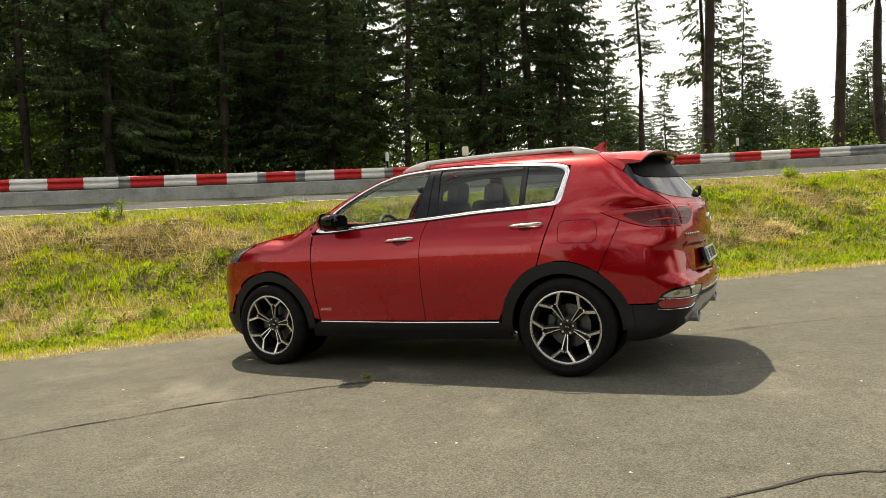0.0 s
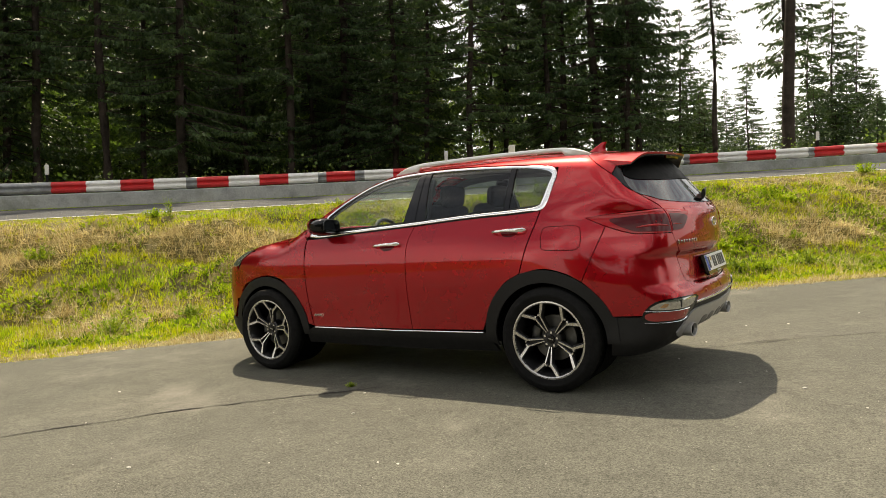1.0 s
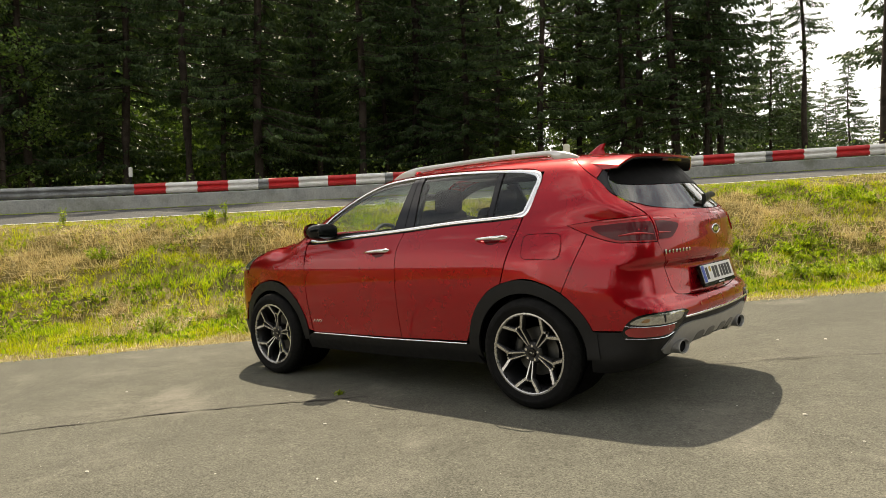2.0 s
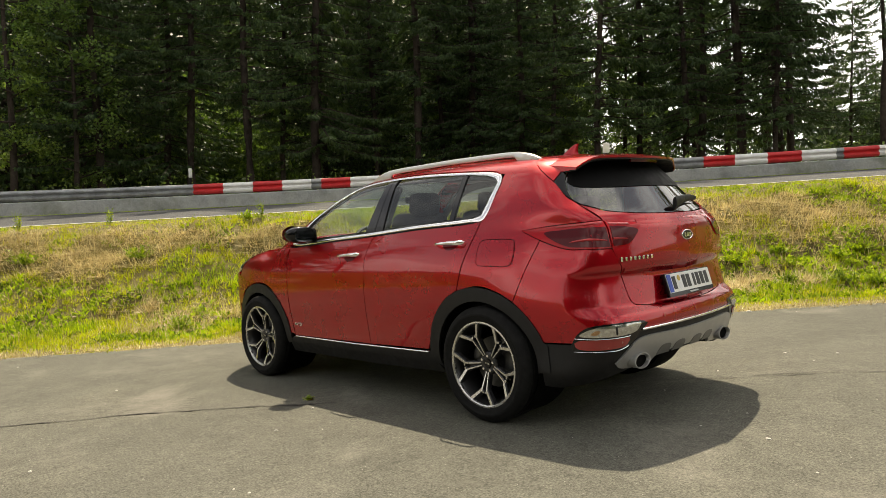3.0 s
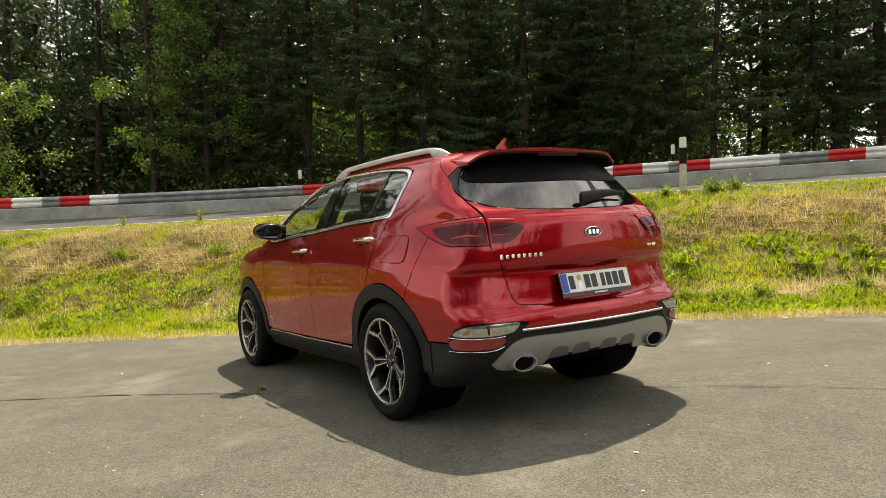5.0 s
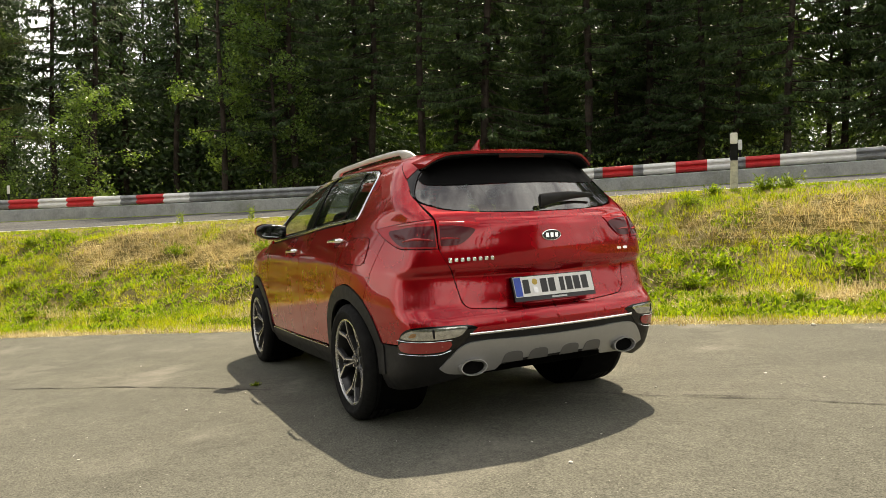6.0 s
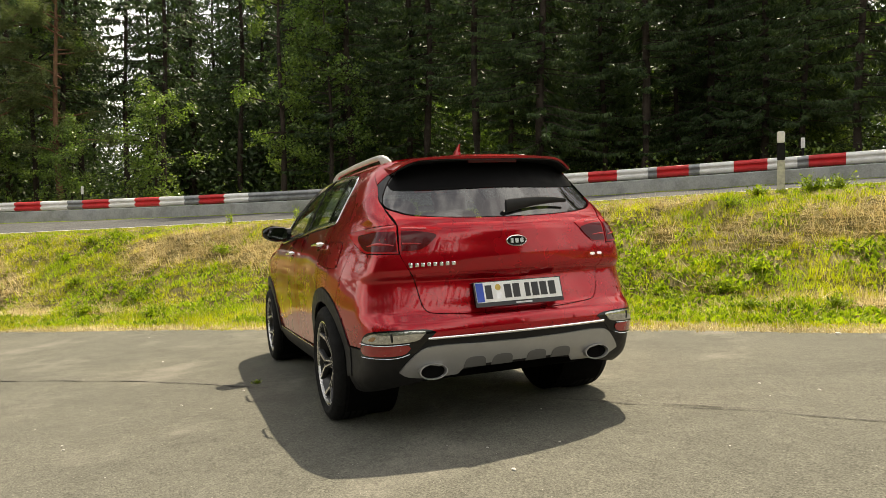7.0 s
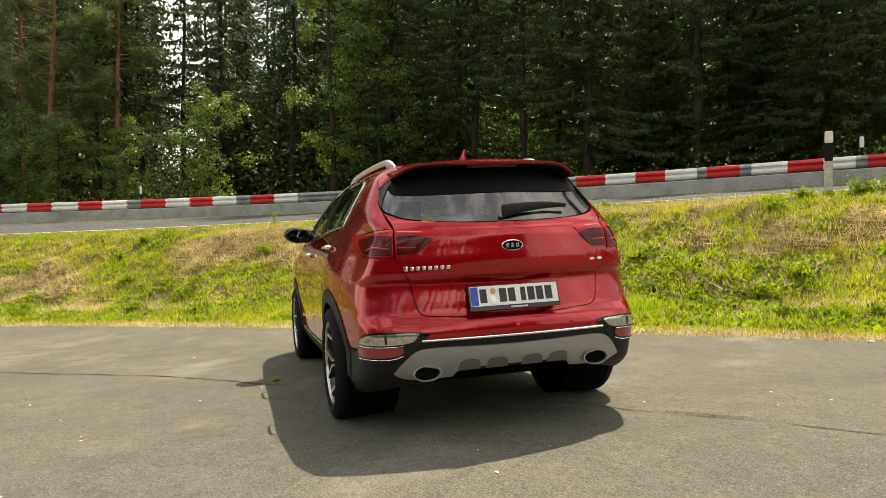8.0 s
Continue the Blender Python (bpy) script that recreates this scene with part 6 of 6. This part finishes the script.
for k in range(2):
    tail_badge("trim_mark", [(0.016, 0.008, 0.0), (0.016, 0.008, 0.005)], M_CHROME, gate, "plain chrome trim badge", -0.475 - 0.043 * k, 0.940, 12, 3)

for flip in (False, True):
    band("gate_crease", [(-0.875 - 0.012 * i, 1.140 - 0.0002 * i) for i in range(int((-0.875 - MID) / 0.012))] + [(MID, 1.136)], 0.034, wrap, M_PAINT, gate, lift=0.0, deep=0.006, crown=0.004, mirror=flip)
    band("gate_ledge", [(-0.772 - 0.012 * i, 0.868 - 0.0002 * i) for i in range(int((-0.772 - MID) / 0.012))] + [(MID, 0.860)], 0.040, wrap, M_PAINT, gate, lift=0.0, deep=0.006, crown=0.007, mirror=flip)
bumper = next(o for o in car.children if o.name == "rear_bumper")
for yk in (0.335, 0.0, -0.335):
    tail_badge("parking_sensor", [(0.0125, 0.0125, -0.004), (0.0125, 0.0125, 0.0012), (0.0105, 0.0105, 0.0022)], M_PAINT, bumper, "round red parking sensor", yk, 0.600, 18)
# number plate: leaning board with a frame, blue band and plain bars
PC = Vector((-0.872, 0, 0.766))
plate_n = Vector((-0.966, 0, 0.258))
plate_u = Vector((0.258, 0, 0.966))


def board(name, y0, y1, v0, v1, o0, o1, material, parent, label=""):
    pts = []
    for o in (o0, o1):
        pts.append([PC + plate_n * o + Vector((0, y, 0)) + plate_u * v for y, v in ((y0, v0), (y1, v0), (y1, v1), (y0, v1))])
    return solid(name, pts, material, parent, label, smooth=False)


plate_frame = board("plate_frame", -0.268, 0.268, -0.078, 0.060, -0.016, 0.004, M_GLOSSB, gate, "black number plate holder")
plate = board("number_plate", -0.260, 0.260, -0.055, 0.055, 0.003, 0.007, M_PLATE, plate_frame, "white number plate with plain dark bars")
board("plate_band", 0.215, 0.258, -0.052, 0.052, 0.0065, 0.0085, M_PBLUE, plate_frame, "blue band")
for y_, w in ((0.185, 0.020), (0.070, 0.021), (0.018, 0.021), (-0.050, 0.015), (-0.098, 0.021), (-0.150, 0.021), (-0.204, 0.021)):
    board("plate_bar", y_ - w, y_ + w, -0.038, 0.038, 0.0068, 0.0082, M_INK, plate_frame, "plain black bar")
for v_, m_ in ((0.024, M_SEALY), (-0.022, M_ALU)):
    c_ = PC + Vector((0, 0.127, 0)) + plate_u * v_
    solid("plate_seal", [oval(c_ + plate_n * o, (0, 1, 0), plate_u, 0.017, 0.017 if v_ > 0 else 0.021, 18) for o in (0.006, 0.0084)], m_, plate_frame, "round seal")
board("holder_print", -0.07, 0.03, -0.072, -0.063, 0.003, 0.0048, M_SKID, plate_frame, "plain grey bar")
# wiper
wip = []
for i in range(13):
    k = i / 12
    y = 0.03 - 0.42 * k
    p, nn = on_tail(y, 1.215 + 0.022 * math.sin(k * 2.4) + 0.012 * k, 0.026)
    wip.append(oval(p, nn, Vector((0, 0.05, 1)).normalized(), 0.018 * (1 - 0.5 * k), (0.034 * (1 - 0.74 * k)), 12, 2.6))
solid("rear_wiper", wip, M_TRIM, gate, "black rear wiper")

# ---- underbody and cabin ----
def block(name, x0, x1, y0, y1, z0, z1, r, material, parent, label="", tilt=0.0):
    bm = bmesh.new()
    bmesh.ops.create_cube(bm, size=1.0)
    for v_ in bm.verts:
        v_.co = Vector(((x1 - x0) * v_.co.x, (y1 - y0) * v_.co.y, (z1 - z0) * v_.co.z))
    bmesh.ops.bevel(bm, geom=bm.edges[:], offset=r, segments=3, profile=0.5, affect="EDGES")
    bmesh.ops.transform(bm, matrix=Matrix.Translation(((x0 + x1) / 2, (y0 + y1) / 2, (z0 + z1) / 2)) @ Matrix.Rotation(tilt, 4, "Y"), verts=bm.verts)
    for fc in bm.faces:
        fc.smooth = True
    return part(name, bm, material, parent, label)


block("underbody", -0.50, 3.30, -0.60, 0.60, 0.25, 0.38, 0.03, M_INNER, car)
block("muffler", -0.58, -0.40, -0.42, 0.42, 0.31, 0.40, 0.04, M_INNER, car)
block("cabin_floor", -0.45, 2.4, -0.78, 0.78, 0.36, 0.42, 0.01, M_INNER, car)
block("boot_floor", -0.70, 0.15, -0.66, 0.66, 0.70, 0.74, 0.01, M_CABIN, car)
block("dashboard", 1.72, 2.28, -0.76, 0.76, 0.72, 1.10, 0.06, M_CABIN, car, "charcoal dashboard")
for flip in ("", "flip"):
    panel("door_lining", [(2.1, 0.45, 1), (2.1, 1.095, 1), (1.1, 1.135), (0.1, 1.18, 1), (0.45, 0.45, 1)], wrap, M_CABIN, car, lift=-0.07, gap=0, deep=0.05, cell=0.2, mirror=flip)
for sy in (0.37, -0.37):
    seat = block("seat", 1.18, 1.70, sy - 0.25, sy + 0.25, 0.55, 0.72, 0.06, M_SEAT, car, "dark front seat")
    block("backrest", 1.06, 1.22, sy - 0.25, sy + 0.25, 0.66, 1.31, 0.07, M_SEAT, seat, "", -0.22)
    block("headrest", 0.97, 1.07, sy - 0.14, sy + 0.14, 1.27, 1.45, 0.05, M_SEAT, seat, "", -0.15)
for flip in ("", "flip"):
    panel("pillar_trim", [(1.20, 0.95, 1), (1.14, 1.52, 1), (1.02, 1.52, 1), (0.99, 0.95, 1)], wrap, M_CABIN, car, lift=-0.03, gap=0, deep=0.03, cell=0.08, mirror=flip)
bench = block("rear_bench", 0.26, 0.76, -0.64, 0.64, 0.58, 0.74, 0.06, M_SEAT, car, "dark rear bench")
block("backrest", 0.14, 0.30, -0.64, 0.64, 0.66, 1.20, 0.06, M_SEAT, bench, "", -0.25)
for sy in (0.40, -0.40):
    block("headrest", 0.06, 0.16, sy - 0.15, sy + 0.15, 1.16, 1.34, 0.05, M_SEAT, bench, "", -0.15)
wheel_m = Matrix.Translation((1.66, 0.37, 1.06)) @ Matrix.Rotation(radians(-64), 4, "Y")
tor = []
for i in range(36):
    t_ = 2 * math.pi * i / 36
    c_ = wheel_m @ Vector((0.18 * math.cos(t_), 0.18 * math.sin(t_), 0))
    o_ = (c_ - wheel_m.translation).normalized()
    tor.append(oval(c_, o_, wheel_m.to_3x3() @ Vector((0, 0, 1)), 0.016, 0.016, 8))
solid("steering_wheel", tor + tor[:1], M_CABIN, car, "black steering wheel", caps=False)
block("inside_mirror", 1.50, 1.55, -0.12, 0.12, 1.40, 1.46, 0.02, M_CABIN, car)

# badge on the front door
fc_ = bpy.data.curves.new("door_letters", "FONT")
fc_.body, fc_.size, fc_.extrude, fc_.align_x, fc_.align_y = "AWD", 0.043, 0.002, "CENTER", "CENTER"
tmp = new("door_letters", fc_)
lm = bpy.data.meshes.new_from_object(tmp)
bpy.data.objects.remove(tmp)
lm.materials.append(M_CHROME)
letters = new("door_letters", lm)
letters.parent = next(o for o in car.children if o.name == "front_door")
letters["label"] = "small chrome AWD letters"
base = wrap(np.array([2.07]), np.array([0.475]))[0]
letters.matrix_basis = Matrix.Translation((2.07, base[1] + 0.003, 0.475)) @ Matrix.Rotation(math.pi, 4, "Z") @ Matrix.Rotation(math.pi / 2, 4, "X") @ Matrix.Diagonal((1.05, 0.8, 1, 1))


# ---- wheels ----
def make_wheel(turn):
    """A wheel at the origin, its face towards +y."""
    T = [(0.262, -0.118), (0.268, -0.121), (0.300, -0.127), (0.325, -0.121), (0.338, -0.108), (0.346, -0.098)]
    T += [(0.351, -0.085), (0.352, -0.064), (0.344, -0.063), (0.344, -0.055), (0.352, -0.054), (0.3535, -0.024), (0.345, -0.023), (0.345, -0.013), (0.3535, -0.012)]
    T += [(0.3535, 0.012), (0.345, 0.013), (0.345, 0.023), (0.3535, 0.024), (0.352, 0.054), (0.344, 0.055), (0.344, 0.063), (0.352, 0.064), (0.351, 0.085)]
    T += [(0.346, 0.098), (0.338, 0.108), (0.325, 0.119), (0.312, 0.1225), (0.310, 0.1245), (0.298, 0.1255), (0.296, 0.124), (0.276, 0.121), (0.264, 0.116), (0.258, 0.108)]
    rim = lathe("wheel", [(0.258, -0.115), (0.235, -0.10), (0.225, -0.05), (0.222, 0.03), (0.232, 0.075), (0.244, 0.098)], (0, 0, 0), M_RIMD, None, "dark grey alloy wheel with machined silver spokes")
    lathe("tyre", T, (0, 0, 0), M_TYRE, rim, "black low-profile tyre", 72)
    lathe("rim_lip", [(0.244, 0.096), (0.246, 0.108), (0.252, 0.113), (0.261, 0.112), (0.264, 0.104), (0.258, 0.098)], (0, 0, 0), M_RIMB, rim, "machined rim lip", 72)
    lathe("hub", [(0.0, 0.060), (0.062, 0.060), (0.070, 0.052), (0.078, 0.0), (0.078, -0.05)], (0, 0, 0), M_RIMD, rim, "", 32)
    capo = lathe("hub_cap", [(0.0, 0.068), (0.026, 0.067), (0.030, 0.060), (0.030, 0.05)], (0, 0, 0), M_GLOSSB, rim, "black hub cap", 32)
    for k in (-1, 0, 1):
        solid("cap_mark", [oval((0.011 * k, 0.0665 + 0.0006 * i, 0.003 * k), (1, 0, 0), (0, 0, 1), 0.0042, 0.006, 4) for i in (1, 3)], M_RIMB, capo)
    lathe("brake_disc", [(0.07, -0.005), (0.155, -0.005), (0.155, -0.03), (0.07, -0.03)], (0, 0, 0), M_DISC, rim, "grey brake disc", 48)
    solid("brake_caliper", [oval((0.135 * math.cos(radians(a)), -0.015, 0.135 * math.sin(radians(a))), (math.cos(radians(a)), 0, math.sin(radians(a))), (0, 1, 0), 0.036, 0.034, 12, 3.5) for a in range(-16, 40, 8)], M_DISC, rim, "grey brake caliper")

    def bar(p, q, w0, w1, y0, y1, deep=0.028):
        """A spoke limb from p to q (radius, degrees), bright in front and dark at its flanks."""
        (r0, a0), (r1, a1) = p, q
        A = Vector((r0 * math.cos(radians(a0)), 0, r0 * math.sin(radians(a0))))
        B = Vector((r1 * math.cos(radians(a1)), 0, r1 * math.sin(radians(a1))))
        d = (B - A).normalized()
        m = Vector((-d.z, 0, d.x))
        vs, fs, mats = [], [], []
        for P, w, y in ((A, w0, y0), (B, w1, y1)):
            vs += [P + m * w + Vector((0, y, 0)), P - m * w + Vector((0, y, 0)), P - m * (w + 0.006) + Vector((0, y - 0.006, 0)), P - m * (w + 0.011) + Vector((0, y - deep, 0)), P + m * (w + 0.011) + Vector((0, y - deep, 0)), P + m * (w + 0.006) + Vector((0, y - 0.006, 0))]
        for k in range(6):
            fs.append((k, (k + 1) % 6, 6 + (k + 1) % 6, 6 + k))
            mats.append(0 if k == 0 else 1)
        fs += [tuple(range(5, -1, -1)), tuple(range(6, 12))]
        mats += [1, 1]
        return vs, fs, mats

    for s_ in range(5):
        ax = turn + 72 * s_
        vs, fs, ms = [], [], []
        for args in (((0.054, ax + 8), (0.170, ax + 7.0), 0.0032, 0.0046, 0.062, 0.086), ((0.054, ax - 8), (0.170, ax - 7.0), 0.0032, 0.0046, 0.062, 0.086),
                     ((0.166, ax + 6.6), (0.251, ax + 20.5), 0.0072, 0.0098, 0.0855, 0.106), ((0.166, ax - 6.6), (0.251, ax - 20.5), 0.0072, 0.0098, 0.0855, 0.106),
                     ((0.176, ax + 6.0), (0.181, ax + 1.6), 0.0062, 0.0045, 0.0858, 0.0845), ((0.176, ax - 6.0), (0.181, ax - 1.6), 0.0062, 0.0045, 0.0858, 0.0845)):
            a, b, c = bar(*args)
            n0 = len(vs)
            vs += [tuple(q) for q in a]
            fs += [tuple(i + n0 for i in f) for f in b]
            ms += c
        web = len(vs)
        for r, a, y in ((0.060, ax + 20, 0.050), (0.060, ax - 20, 0.050), (0.158, ax - 7, 0.062), (0.158, ax + 7, 0.062)):
            vs.append((r * math.cos(radians(a)), y, r * math.sin(radians(a))))
        fs.append((web, web + 1, web + 2, web + 3))
        ms.append(1)
        bm = bmesh.new()
        bv = [bm.verts.new(q) for q in vs]
        for f, k in zip(fs, ms):
            face = bm.faces.new([bv[i] for i in f])
            face.material_index = k
        bmesh.ops.recalc_face_normals(bm, faces=bm.faces)
        part("spoke", bm, [M_RIMB, M_RIMD], rim, "machined silver forked spoke")
        solid("lug_nut", [oval((0.046 * math.cos(radians(ax + 36)), 0.058 + 0.006 * i, 0.046 * math.sin(radians(ax + 36))), (1, 0, 0), (0, 0, 1), 0.0085, 0.0085, 6) for i in range(3)], M_CHROME, rim)
    return rim


for wx, wy, turn in ((0.0, 0.812, 62), (2.675, 0.806, 29)):
    whl = make_wheel(turn)
    whl.parent = car
    # the face looks along +y; x ahead is to the left of a viewer there
    whl.matrix_basis = Matrix.Translation((wx, wy, 0.341))
    other = copy_thing(whl, Matrix.Translation((wx, -wy, 0.341)) @ Matrix.Rotation(math.pi, 4, "Z"))
    other.parent = car
